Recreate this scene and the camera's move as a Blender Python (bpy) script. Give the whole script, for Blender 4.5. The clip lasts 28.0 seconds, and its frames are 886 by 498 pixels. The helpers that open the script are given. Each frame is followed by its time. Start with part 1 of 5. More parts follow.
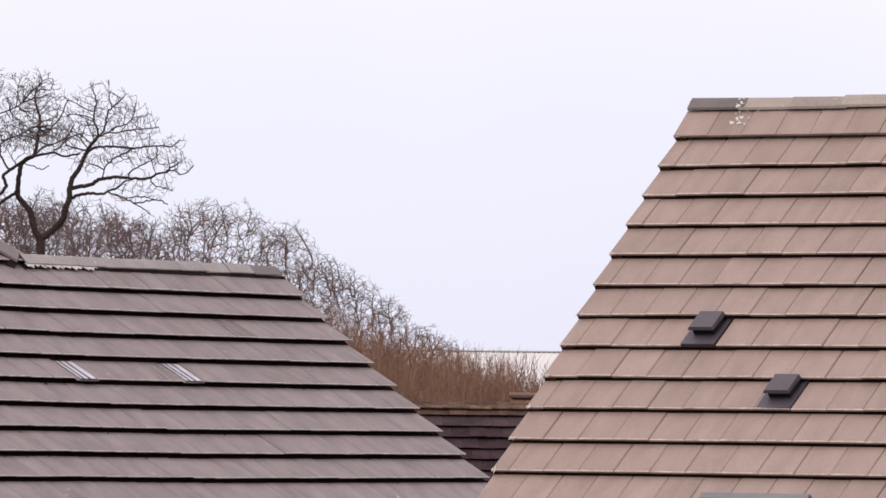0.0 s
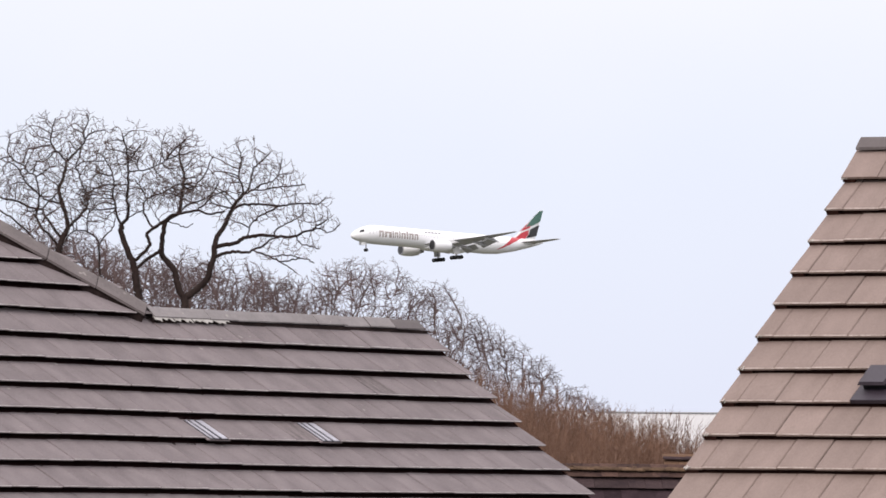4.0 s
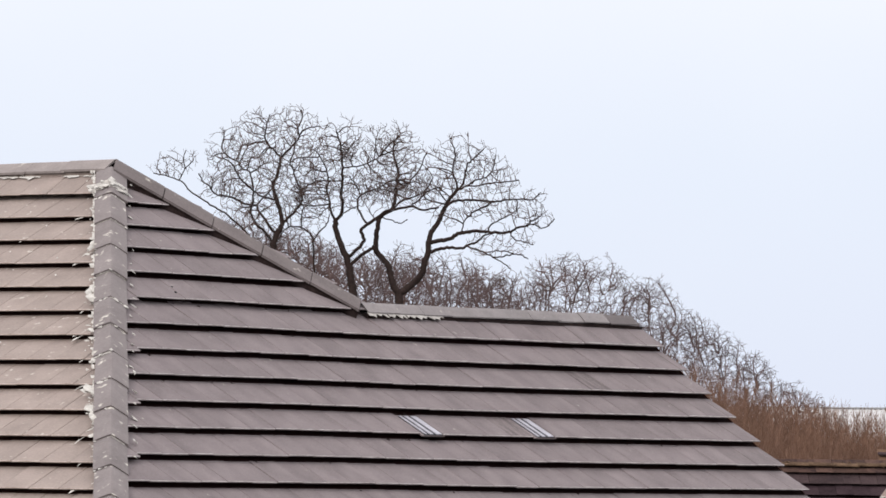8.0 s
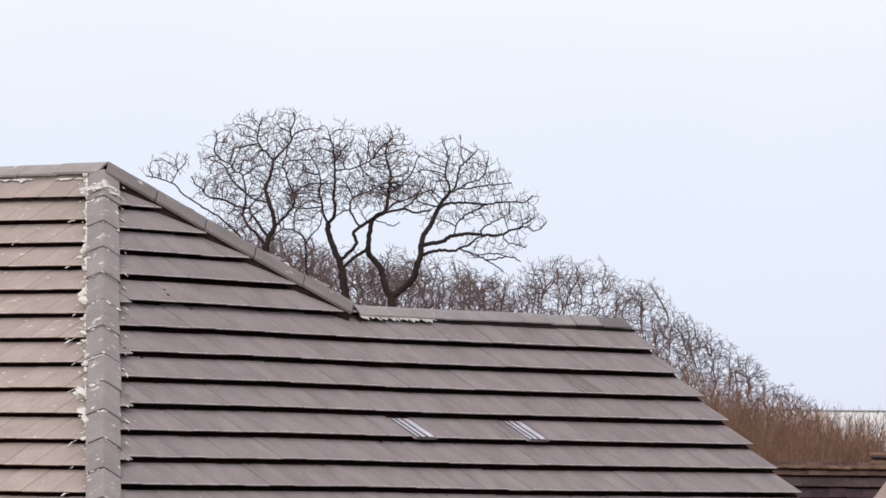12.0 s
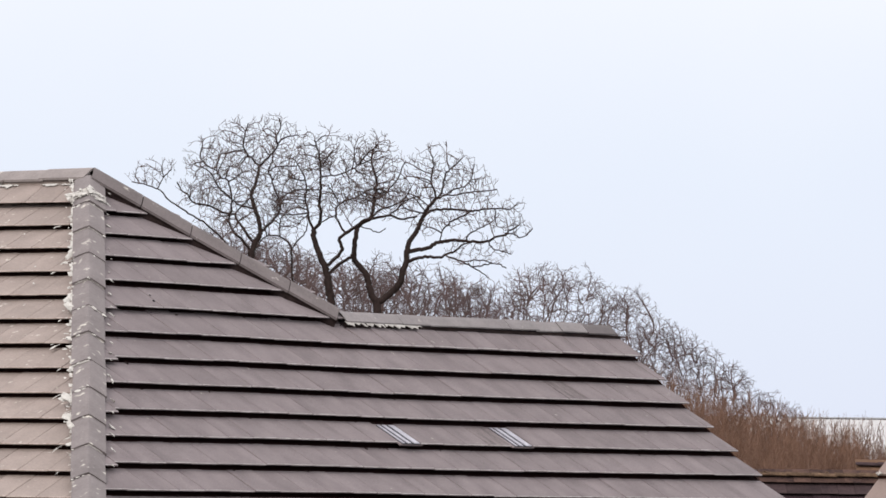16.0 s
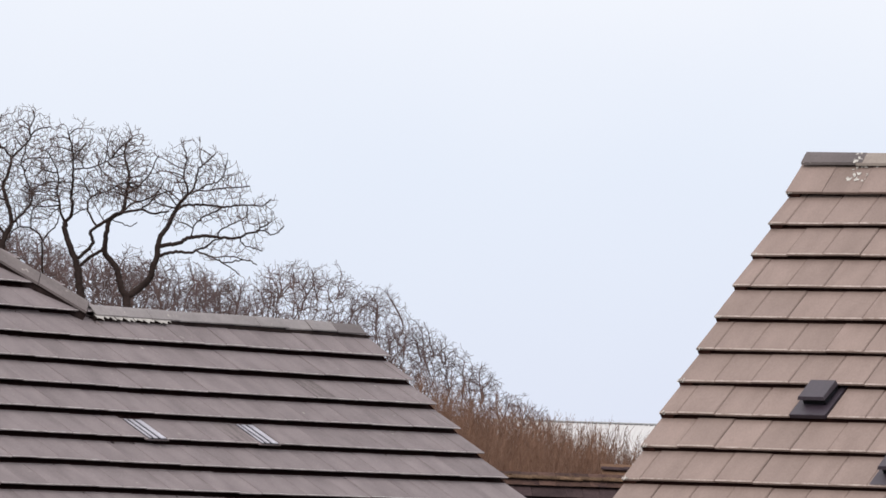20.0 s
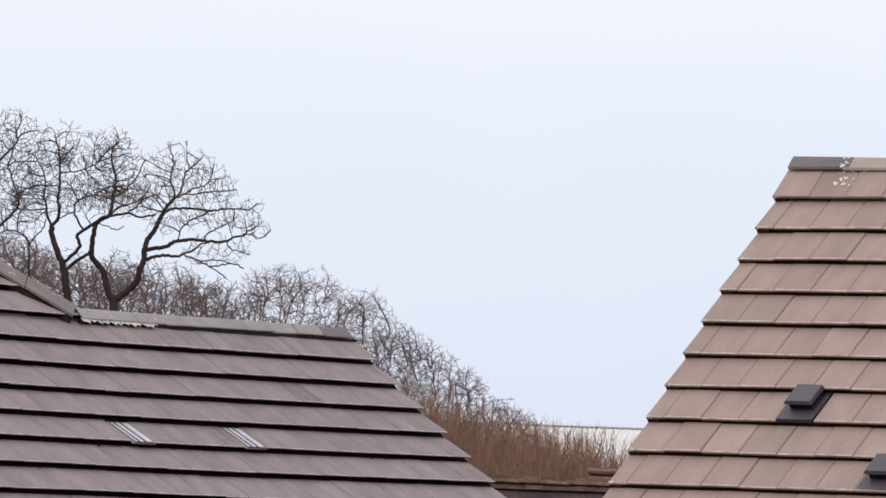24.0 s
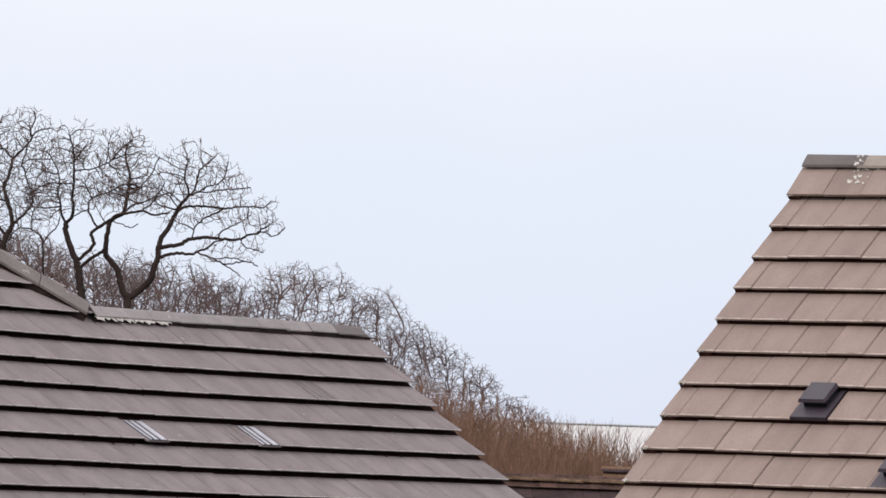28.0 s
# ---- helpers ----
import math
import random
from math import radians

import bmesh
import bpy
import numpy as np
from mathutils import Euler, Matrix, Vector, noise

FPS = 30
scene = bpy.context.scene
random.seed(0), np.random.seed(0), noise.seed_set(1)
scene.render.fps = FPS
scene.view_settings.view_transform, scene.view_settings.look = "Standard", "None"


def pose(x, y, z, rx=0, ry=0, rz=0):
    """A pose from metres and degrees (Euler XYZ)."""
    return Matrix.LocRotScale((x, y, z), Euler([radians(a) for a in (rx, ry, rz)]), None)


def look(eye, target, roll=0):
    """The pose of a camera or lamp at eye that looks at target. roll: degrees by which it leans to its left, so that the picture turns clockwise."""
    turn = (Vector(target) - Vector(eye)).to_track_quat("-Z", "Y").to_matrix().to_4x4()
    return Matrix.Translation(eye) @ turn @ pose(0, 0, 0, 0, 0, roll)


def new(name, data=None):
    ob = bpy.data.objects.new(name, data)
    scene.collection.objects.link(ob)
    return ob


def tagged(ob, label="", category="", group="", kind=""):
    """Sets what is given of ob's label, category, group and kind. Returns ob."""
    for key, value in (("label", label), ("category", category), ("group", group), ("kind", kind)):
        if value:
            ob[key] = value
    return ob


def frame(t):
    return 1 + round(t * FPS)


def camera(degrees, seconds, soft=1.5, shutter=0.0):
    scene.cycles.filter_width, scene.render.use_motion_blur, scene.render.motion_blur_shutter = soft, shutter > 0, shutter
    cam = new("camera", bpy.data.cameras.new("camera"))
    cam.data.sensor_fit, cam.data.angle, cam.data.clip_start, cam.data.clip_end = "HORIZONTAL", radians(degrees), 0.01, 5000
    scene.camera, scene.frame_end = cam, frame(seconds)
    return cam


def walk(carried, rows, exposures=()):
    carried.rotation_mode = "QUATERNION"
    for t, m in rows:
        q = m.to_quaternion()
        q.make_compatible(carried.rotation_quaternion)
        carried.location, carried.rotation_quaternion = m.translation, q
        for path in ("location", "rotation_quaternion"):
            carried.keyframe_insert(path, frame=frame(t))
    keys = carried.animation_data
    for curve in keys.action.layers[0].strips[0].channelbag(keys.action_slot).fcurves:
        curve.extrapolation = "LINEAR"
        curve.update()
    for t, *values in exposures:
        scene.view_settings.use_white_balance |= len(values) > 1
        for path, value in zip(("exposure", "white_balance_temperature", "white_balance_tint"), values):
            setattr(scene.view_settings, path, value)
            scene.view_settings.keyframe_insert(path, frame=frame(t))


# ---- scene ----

EYE = 6.2
cam = camera(7.8, 28.0, soft=1.6, shutter=0.2)
# seconds, yaw, pitch, roll (degrees), metres stepped back
PATH = [
    (0.0, -3.184, 1.559, -0.645, 3.3), (0.2, -3.170, 1.570, -0.655, 3.1), (0.35, -3.130, 1.690, -0.970, 0.15), (0.5, -3.114, 1.702, -0.989, 0),
    (1.0, -3.049, 1.745, -1.003, 0), (1.5, -3.023, 1.789, -0.981, 0), (2.0, -2.995, 1.862, -1.007, 0), (2.5, -2.951, 1.901, -0.943, 0),
    (3.0, -2.736, 1.986, -0.828, 0), (3.5, -2.413, 2.041, -0.777, 0), (4.0, -1.849, 2.094, -0.626, 0), (4.5, -1.394, 2.046, -0.549, 0),
    (6.5, -0.072, 2.065, -0.554, 0), (7.0, 0.022, 2.070, -0.546, 0), (7.5, 0.068, 2.026, -0.579, 0), (8.0, 0.039, 2.036, -0.626, 0),
    (8.5, 0.038, 2.043, -0.654, 0), (9.0, 0.001, 2.052, -0.621, 0), (9.5, -0.016, 2.055, -0.644, 0), (10.0, 0.008, 2.040, -0.636, 0),
    (10.5, 0.041, 2.037, -0.624, 0), (11.0, 0.019, 2.052, -0.617, 0), (11.5, -0.012, 2.061, -0.674, 0), (12.0, -0.027, 2.060, -0.623, 0),
    (12.5, -0.034, 2.070, -0.666, 0), (14.5, -0.101, 2.119, -0.705, 0), (15.0, -0.133, 2.111, -0.692, 0), (15.5, -0.156, 2.113, -0.717, 0),
    (16.0, -0.157, 2.119, -0.731, 0), (16.5, -0.139, 2.137, -0.735, 0), (17.0, -0.162, 2.161, -0.754, 0), (17.5, -0.184, 2.164, -0.784, 0),
    (18.0, -0.198, 2.163, -0.781, 0), (18.5, -0.211, 2.164, -0.797, 0), (18.7, -0.270, 2.160, -0.830, 0), (18.8, -0.390, 2.155, -0.880, 0),
    (18.9, -0.620, 2.148, -0.983, 0), (19.0, -1.676, 2.133, -1.701, 0), (19.1, -1.940, 2.110, -1.860, 0), (19.2, -2.200, 2.090, -1.950, 0),
    (19.3, -2.300, 2.070, -1.990, 0), (19.5, -2.376, 2.065, -2.007, 0), (20.0, -2.399, 2.156, -1.956, 0), (20.5, -2.433, 2.229, -2.040, 0),
    (21.0, -2.464, 2.242, -2.107, 0), (21.5, -2.445, 2.244, -2.044, 0), (23.5, -2.516, 2.221, -2.115, 0), (24.0, -2.518, 2.195, -2.021, 0),
    (24.5, -2.484, 2.181, -2.043, 0), (25.0, -2.433, 2.189, -2.021, 0), (25.5, -2.380, 2.193, -1.999, 0), (26.0, -2.364, 2.204, -1.985, 0),
    (26.5, -2.369, 2.189, -2.024, 0), (27.0, -2.386, 2.178, -2.004, 0), (27.5, -2.404, 2.177, -2.022, 0), (28.0, -2.395, 2.172, -2.040, 0),
]
walk(cam, [(t, pose(back * math.sin(radians(yaw)), -back * math.cos(radians(yaw)), EYE, 90 + pitch, roll, yaw)) for t, yaw, pitch, roll, back in PATH],
     exposures=[(0.0, 0.05, 6750, 19), (1.0, 0.03, 6850, 21), (2.0, 0.03, 6700, 19), (3.0, 0.025, 6600, 17), (6.5, 0.0, 6500, 12), (18.5, 0.0, 6500, 12), (19.5, -0.04, 6500, 12), (28.0, -0.04, 6500, 12)])

# ---------------------------------------------------------------- sky and sun
world = bpy.data.worlds.new("overcast_sky")
scene.world = world
world.use_nodes = True
nt = world.node_tree
nt.nodes.clear()
W_OUT = nt.nodes.new("ShaderNodeOutputWorld")
W_BG = nt.nodes.new("ShaderNodeBackground")
W_SKY = nt.nodes.new("ShaderNodeTexSky")
W_SKY.sky_type = "NISHITA"
W_SKY.sun_disc = False
W_SKY.sun_elevation, W_SKY.sun_rotation = radians(38), radians(215)
W_CO = nt.nodes.new("ShaderNodeTexCoord")
W_SEP = nt.nodes.new("ShaderNodeSeparateXYZ")
W_RAMP = nt.nodes.new("ShaderNodeValToRGB")
W_NOISE = nt.nodes.new("ShaderNodeTexNoise")
W_NOISE.inputs["Scale"].default_value = 9.0
W_NOISE.inputs["Detail"].default_value = 3.0
W_ADD = nt.nodes.new("ShaderNodeMath")
W_ADD.operation = "MULTIPLY_ADD"
W_ADD.inputs[1].default_value = 0.05
W_MIX = nt.nodes.new("ShaderNodeMixRGB")
W_MIX.blend_type = "ADD"
W_MIX.inputs[0].default_value = 0.002
W_SCALE = nt.nodes.new("ShaderNodeVectorMath")
W_SCALE.operation = "SCALE"
W_SCALE.inputs["Scale"].default_value = 2.6
stops = [(0.0, (0.284, 0.307, 0.358)), (0.045, (0.306, 0.333, 0.374)), (0.085, (0.352, 0.366, 0.386)), (0.30, (0.48, 0.49, 0.51)), (1.0, (0.86, 0.87, 0.89))]
ramp = W_RAMP.color_ramp
while len(ramp.elements) < len(stops):
    ramp.elements.new(0.5)
for e, (p, c) in zip(ramp.elements, stops):
    e.position, e.color = p, (*c, 1)
nt.links.new(W_CO.outputs["Generated"], W_SEP.inputs[0])
nt.links.new(W_CO.outputs["Generated"], W_NOISE.inputs["Vector"])
W_SUB = nt.nodes.new("ShaderNodeMath")
W_SUB.operation = "SUBTRACT"
W_SUB.inputs[1].default_value = 0.5
nt.links.new(W_NOISE.outputs[0], W_SUB.inputs[0])
nt.links.new(W_SUB.outputs[0], W_ADD.inputs[0])
nt.links.new(W_SEP.outputs["Z"], W_ADD.inputs[2])
nt.links.new(W_ADD.outputs[0], W_RAMP.inputs[0])
nt.links.new(W_RAMP.outputs[0], W_SCALE.inputs[0])
nt.links.new(W_SCALE.outputs[0], W_MIX.inputs[1])
nt.links.new(W_SKY.outputs[0], W_MIX.inputs[2])
nt.links.new(W_MIX.outputs[0], W_BG.inputs["Color"])
W_BG.inputs["Strength"].default_value = 1.0
nt.links.new(W_BG.outputs[0], W_OUT.inputs[0])

sun = new("sun", bpy.data.lights.new("sun", "SUN"))
sun.data.energy, sun.data.angle, sun.data.color = 1.3, radians(16), (1.0, 0.90, 0.80)
sun.matrix_basis = look((-30, -43, 42), (0, 0, 0))


# ---------------------------------------------------------------- materials
def surface(name, dark, light, rough=0.85, scale=6.0, fine=60.0, bump=0.15, vary=0.0, specks=0.0, metal=0.0, streak=(1, 1, 1), spec=0.5):
    """A rough procedural surface: two tones mixed by coarse and fine noise, a tone of its own for each piece, pale specks and fine relief."""
    m = bpy.data.materials.new(name)
    m.use_nodes = True
    n, l = m.node_tree.nodes, m.node_tree.links
    bsdf = n["Principled BSDF"]
    bsdf.inputs["Metallic"].default_value = metal
    bsdf.inputs["Specular IOR Level"].default_value = spec
    co = n.new("ShaderNodeTexCoord")
    info = n.new("ShaderNodeObjectInfo")
    shift = n.new("ShaderNodeVectorMath")
    shift.operation = "MULTIPLY_ADD"
    shift.inputs[1].default_value = streak
    spread = n.new("ShaderNodeVectorMath")
    spread.operation = "SCALE"
    spread.inputs[0].default_value = (17.0, 31.0, 7.0)
    l.new(info.outputs["Random"], spread.inputs["Scale"])
    l.new(co.outputs["Object"], shift.inputs[0])
    l.new(spread.outputs[0], shift.inputs[2])
    a, b = n.new("ShaderNodeTexNoise"), n.new("ShaderNodeTexNoise")
    for t, s, d in ((a, scale, 5.0), (b, fine, 3.0)):
        t.inputs["Scale"].default_value, t.inputs["Detail"].default_value = s, d
        l.new(shift.outputs[0], t.inputs["Vector"])
    mix = n.new("ShaderNodeMath")
    mix.operation = "MULTIPLY_ADD"
    mix.inputs[1].default_value = 0.45
    half = n.new("ShaderNodeMath")
    half.operation = "MULTIPLY"
    half.inputs[1].default_value = 0.55
    l.new(a.outputs[0], half.inputs[0])
    l.new(b.outputs[0], mix.inputs[0])
    l.new(half.outputs[0], mix.inputs[2])
    tone = n.new("ShaderNodeValToRGB")
    tone.color_ramp.elements[0].position, tone.color_ramp.elements[1].position = 0.32, 0.68
    tone.color_ramp.elements[0].color, tone.color_ramp.elements[1].color = (*dark, 1), (*light, 1)
    l.new(mix.outputs[0], tone.inputs[0])
    colour = tone.outputs[0]
    if vary:
        hsv = n.new("ShaderNodeHueSaturation")
        gain = n.new("ShaderNodeMapRange")
        gain.inputs["To Min"].default_value, gain.inputs["To Max"].default_value = 1 - vary, 1 + vary
        l.new(info.outputs["Random"], gain.inputs["Value"])
        l.new(gain.outputs[0], hsv.inputs["Value"])
        l.new(colour, hsv.inputs["Color"])
        colour = hsv.outputs[0]
    if specks:
        sp = n.new("ShaderNodeTexNoise")
        sp.inputs["Scale"].default_value, sp.inputs["Detail"].default_value = 11.0, 4.0
        l.new(shift.outputs[0], sp.inputs["Vector"])
        cut = n.new("ShaderNodeValToRGB")
        cut.color_ramp.elements[0].position, cut.color_ramp.elements[1].position = 0.72 - specks, 0.82 - specks
        l.new(sp.outputs[0], cut.inputs[0])
        over = n.new("ShaderNodeMixRGB")
        over.inputs[2].default_value = (0.46, 0.43, 0.38, 1)
        l.new(cut.outputs[0], over.inputs[0])
        l.new(colour, over.inputs[1])
        colour = over.outputs[0]
    l.new(colour, bsdf.inputs["Base Color"])
    bsdf.inputs["Roughness"].default_value = rough
    if bump:
        bp = n.new("ShaderNodeBump")
        bp.inputs["Strength"].default_value, bp.inputs["Distance"].default_value = bump, 0.01
        l.new(mix.outputs[0], bp.inputs["Height"])
        l.new(bp.outputs[0], bsdf.inputs["Normal"])
    return m


M_TILE_L = surface("mauve_brown_concrete_tile", (0.106, 0.0865, 0.0872), (0.189, 0.156, 0.157), 0.88, 3.0, 70.0, 0.4, 0.022, 0.012, streak=(1.3, 0.9, 1), spec=0.3)
M_TILE_S = surface("streak_stained_concrete_tile", (0.046, 0.036, 0.036), (0.185, 0.152, 0.150), 0.88, 5.0, 45.0, 0.3, 0.0, 0.0, streak=(3.0, 0.5, 1), spec=0.3)
# same tile as M_TILE_L, coloured paler and tan for the sunlit side slope
M_TILE_W = surface("sunlit_tan_concrete_tile", (0.180, 0.142, 0.124), (0.258, 0.207, 0.182), 0.88, 3.5, 50.0, 0.3, 0.05, 0.06)
M_TILE_R = surface("buff_brown_concrete_tile", (0.159, 0.1145, 0.097), (0.223, 0.164, 0.142), 0.85, 3.0, 50.0, 0.3, 0.065, 0.0, streak=(2.0, 0.8, 1))
# paler colour on the nose chamfers, a painted highlight along each course
M_NOSE_LIT = surface("highlit_tile_nose", (0.19, 0.16, 0.158), (0.54, 0.49, 0.48), 0.9, 9.0, 60.0, 0.4)
M_NOSE_LIT_W = surface("highlit_buff_tile_nose", (0.22, 0.165, 0.14), (0.56, 0.47, 0.43), 0.9, 9.0, 60.0, 0.4)
M_RIDGE = surface("grey_concrete_ridge", (0.120, 0.1005, 0.0985), (0.180, 0.155, 0.151), 0.9, 4.0, 40.0, 0.4, 0.09, 0.10)
M_RIDGE_T = surface("pale_grey_concrete_ridge", (0.148, 0.131, 0.129), (0.222, 0.199, 0.196), 0.9, 4.0, 40.0, 0.4, 0.05, 0.06)
M_RIDGE_P = surface("pale_grey_ridge", (0.165, 0.140, 0.132), (0.245, 0.212, 0.200), 0.9, 4.0, 40.0, 0.4, 0.06, 0.05)
# M_RIDGE in a darker brown, shading put in for the hip turned from the sun
M_RIDGE_B = surface("shade_brown_ridge", (0.092, 0.075, 0.073), (0.140, 0.116, 0.113), 0.9, 4.0, 40.0, 0.4, 0.03, 0.03)
M_RIDGE_D = surface("dark_ridge_tile", (0.070, 0.056, 0.056), (0.100, 0.082, 0.080), 0.75, 5.0, 40.0, 0.3)
# bedding mortar, its colour darkened to include the shade under the caps
M_BED = surface("shade_dark_bedding", (0.010, 0.006, 0.006), (0.034, 0.023, 0.021), 0.95, 12.0, 50.0, 0.6, spec=0.1)
M_MORTAR = surface("pale_mortar", (0.30, 0.282, 0.258), (0.56, 0.535, 0.495), 0.95, 20.0, 90.0, 0.6)
M_SMEAR = surface("smeared_mortar", (0.19, 0.172, 0.160), (0.42, 0.395, 0.365), 0.95, 9.0, 45.0, 0.6, 0.0, 0.12)
# felts coloured extra dark to deepen the shade bands under the tile noses
M_DECK = surface("shade_dark_roofing_felt", (0.011, 0.004, 0.0037), (0.019, 0.007, 0.0064), 0.95, 5.0, 40.0, 0.2, spec=0.05)
M_DECK_W = surface("shade_brown_roofing_felt", (0.028, 0.011, 0.008), (0.044, 0.018, 0.014), 0.95, 5.0, 40.0, 0.2, spec=0.1)
M_VENT_R = surface("dark_plastic_vent", (0.026, 0.019, 0.026), (0.042, 0.032, 0.042), 0.5, 6.0, 60.0, 0.05, spec=0.3)
M_VENT_L = surface("pale_grey_vent_rib", (0.20, 0.19, 0.215), (0.37, 0.36, 0.40), 0.5, 8.0, 60.0, 0.1)
M_SLOT = surface("dark_vent_slot", (0.010, 0.010, 0.012), (0.018, 0.018, 0.022), 0.8, 8.0, 60.0, 0.0, spec=0.1)
M_BRICK = surface("red_brown_brickwork", (0.20, 0.10, 0.07), (0.30, 0.17, 0.12), 0.9, 2.0, 30.0, 0.4)
M_SLATE = surface("dark_wet_slate_tile", (0.0165, 0.0098, 0.0120), (0.043, 0.0275, 0.0310), 0.95, 3.0, 30.0, 0.3, 0.2, spec=0.06)
M_LICHEN = surface("mossy_ridge", (0.030, 0.018, 0.012), (0.155, 0.098, 0.062), 0.95, 6.0, 40.0, 0.5, 0.25, spec=0.1)
M_STEEL = surface("pale_profiled_steel", (0.33, 0.315, 0.305), (0.39, 0.375, 0.365), 0.6, 0.4, 6.0, 0.05)
M_STEEL_W = surface("grey_steel_cladding", (0.30, 0.31, 0.32), (0.38, 0.39, 0.40), 0.6, 0.4, 6.0, 0.05)
M_FRAME = surface("grey_metal_frame", (0.09, 0.09, 0.095), (0.13, 0.13, 0.14), 0.4, 8.0, 60.0, 0.05, metal=0.6)
M_BARK = surface("dark_oak_bark", (0.018, 0.0120, 0.0108), (0.043, 0.0295, 0.0265), 0.95, 2.0, 14.0, 0.5, spec=0.12)
M_TWIG = surface("grey_brown_twig", (0.060, 0.036, 0.030), (0.118, 0.072, 0.060), 0.95, 0.6, 6.0, 0.0, 0.15)
# twigs of the far wood, distance haze mixed into their colour
M_TWIG_G = surface("haze_grey_twig", (0.070, 0.044, 0.041), (0.136, 0.087, 0.081), 0.95, 0.6, 6.0, 0.0, 0.15)
M_TWIG_B = surface("russet_twig", (0.098, 0.051, 0.034), (0.212, 0.116, 0.074), 0.95, 0.5, 5.0, 0.0, 0.15)
M_GRASS = surface("rough_grass", (0.046, 0.046, 0.030), (0.088, 0.084, 0.058), 0.95, 0.05, 1.5, 0.2)
M_WHITE = surface("white_aircraft_paint", (0.74, 0.74, 0.75), (0.80, 0.80, 0.80), 0.35, 0.15, 2.0, 0.0)
M_GREYD = surface("dark_aircraft_marking", (0.16, 0.16, 0.17), (0.2, 0.2, 0.21), 0.5, 0.2, 2.0, 0.0)
M_WINDOW = surface("cabin_window_grey", (0.42, 0.42, 0.44), (0.48, 0.48, 0.50), 0.4, 0.2, 2.0, 0.0)
M_GREYP = surface("grey_aircraft_paint", (0.42, 0.42, 0.44), (0.50, 0.50, 0.52), 0.45, 0.2, 2.0, 0.0)
M_BLACK = surface("black_paint", (0.012, 0.012, 0.014), (0.02, 0.02, 0.022), 0.4, 0.2, 2.0, 0.0)
M_RED = surface("red_paint", (0.40, 0.025, 0.035), (0.48, 0.035, 0.05), 0.35, 0.2, 2.0, 0.0)
M_GREEN = surface("green_paint", (0.035, 0.10, 0.08), (0.05, 0.13, 0.10), 0.35, 0.2, 2.0, 0.0)
M_GOLD = surface("dull_gold_paint", (0.30, 0.26, 0.24), (0.36, 0.32, 0.30), 0.5, 0.2, 2.0, 0.0)
M_RUBBER = surface("tyre_rubber", (0.012, 0.012, 0.012), (0.025, 0.025, 0.025), 0.9, 3.0, 20.0, 0.0)
M_ALLOY = surface("bare_alloy", (0.30, 0.30, 0.31), (0.42, 0.42, 0.43), 0.35, 2.0, 10.0, 0.0, metal=0.8)


# ---------------------------------------------------------------- mesh helpers
def mesh_of(name, verts, faces, material, smooth=False):
    me = bpy.data.meshes.new(name)
    me.from_pydata([tuple(v) for v in verts], [], [tuple(f) for f in faces])
    me.materials.append(material)
    if smooth:
        me.polygons.foreach_set("use_smooth", [True] * len(me.polygons))
    me.update()
    return me


def part(name, bm, material, parent, label="", smooth=False):
    """Links a bmesh as one mesh object under a thing or under a part."""
    me = bpy.data.meshes.new(name)
    bmesh.ops.recalc_face_normals(bm, faces=bm.faces)
    bm.to_mesh(me)
    bm.free()
    me.materials.append(material)
    if smooth:
        me.polygons.foreach_set("use_smooth", [True] * len(me.polygons))
    ob = new(name, me)
    ob.parent = parent
    return tagged(ob, label)


def piece(name, me, parent, m=None, label=""):
    ob = new(name, me)
    ob.parent = parent
    if m is not None:
        ob.matrix_basis = m
    return tagged(ob, label)


def thing(name, m, label, category, group="", kind=""):
    ob = new(name)
    ob.empty_display_size = 0.5
    ob.matrix_basis = m
    return tagged(ob, label, category, group, kind)


def box(bm, lo, hi, m=None, bevel=0.0):
    c = [(a + b) / 2 for a, b in zip(lo, hi)]
    s = [b - a for a, b in zip(lo, hi)]
    mm = Matrix.Translation(c) @ Matrix.Diagonal((*s, 1))
    made = bmesh.ops.create_cube(bm, size=1, matrix=mm if m is None else m @ mm)
    if bevel:
        edges = {e for v in made["verts"] for e in v.link_edges}
        bmesh.ops.bevel(bm, geom=list(edges), offset=bevel, segments=2, affect="EDGES")
    return bm


def slab(bm, poly, down):
    """A flat polygon of 3D corners, thickened by the vector down."""
    top = [bm.verts.new(p) for p in poly]
    low = [bm.verts.new(Vector(p) + Vector(down)) for p in poly]
    bm.faces.new(top)
    bm.faces.new(low[::-1])
    for i in range(len(top)):
        j = (i + 1) % len(top)
        bm.faces.new((top[j], top[i], low[i], low[j]))
    return bm


def clip(poly, a, b, c):
    """The part of a 2D polygon where a x + b y <= c."""
    out = []
    for i, p in enumerate(poly):
        q = poly[(i + 1) % len(poly)]
        fp, fq = a * p[0] + b * p[1] - c, a * q[0] + b * q[1] - c
        if fp <= 0:
            out.append(p)
        if (fp < 0 < fq) or (fq < 0 < fp):
            k = fp / (fp - fq)
            out.append((p[0] + k * (q[0] - p[0]), p[1] + k * (q[1] - p[1])))
    return out


def area(poly):
    return abs(sum(p[0] * q[1] - q[0] * p[1] for p, q in zip(poly, poly[1:] + poly[:1]))) / 2


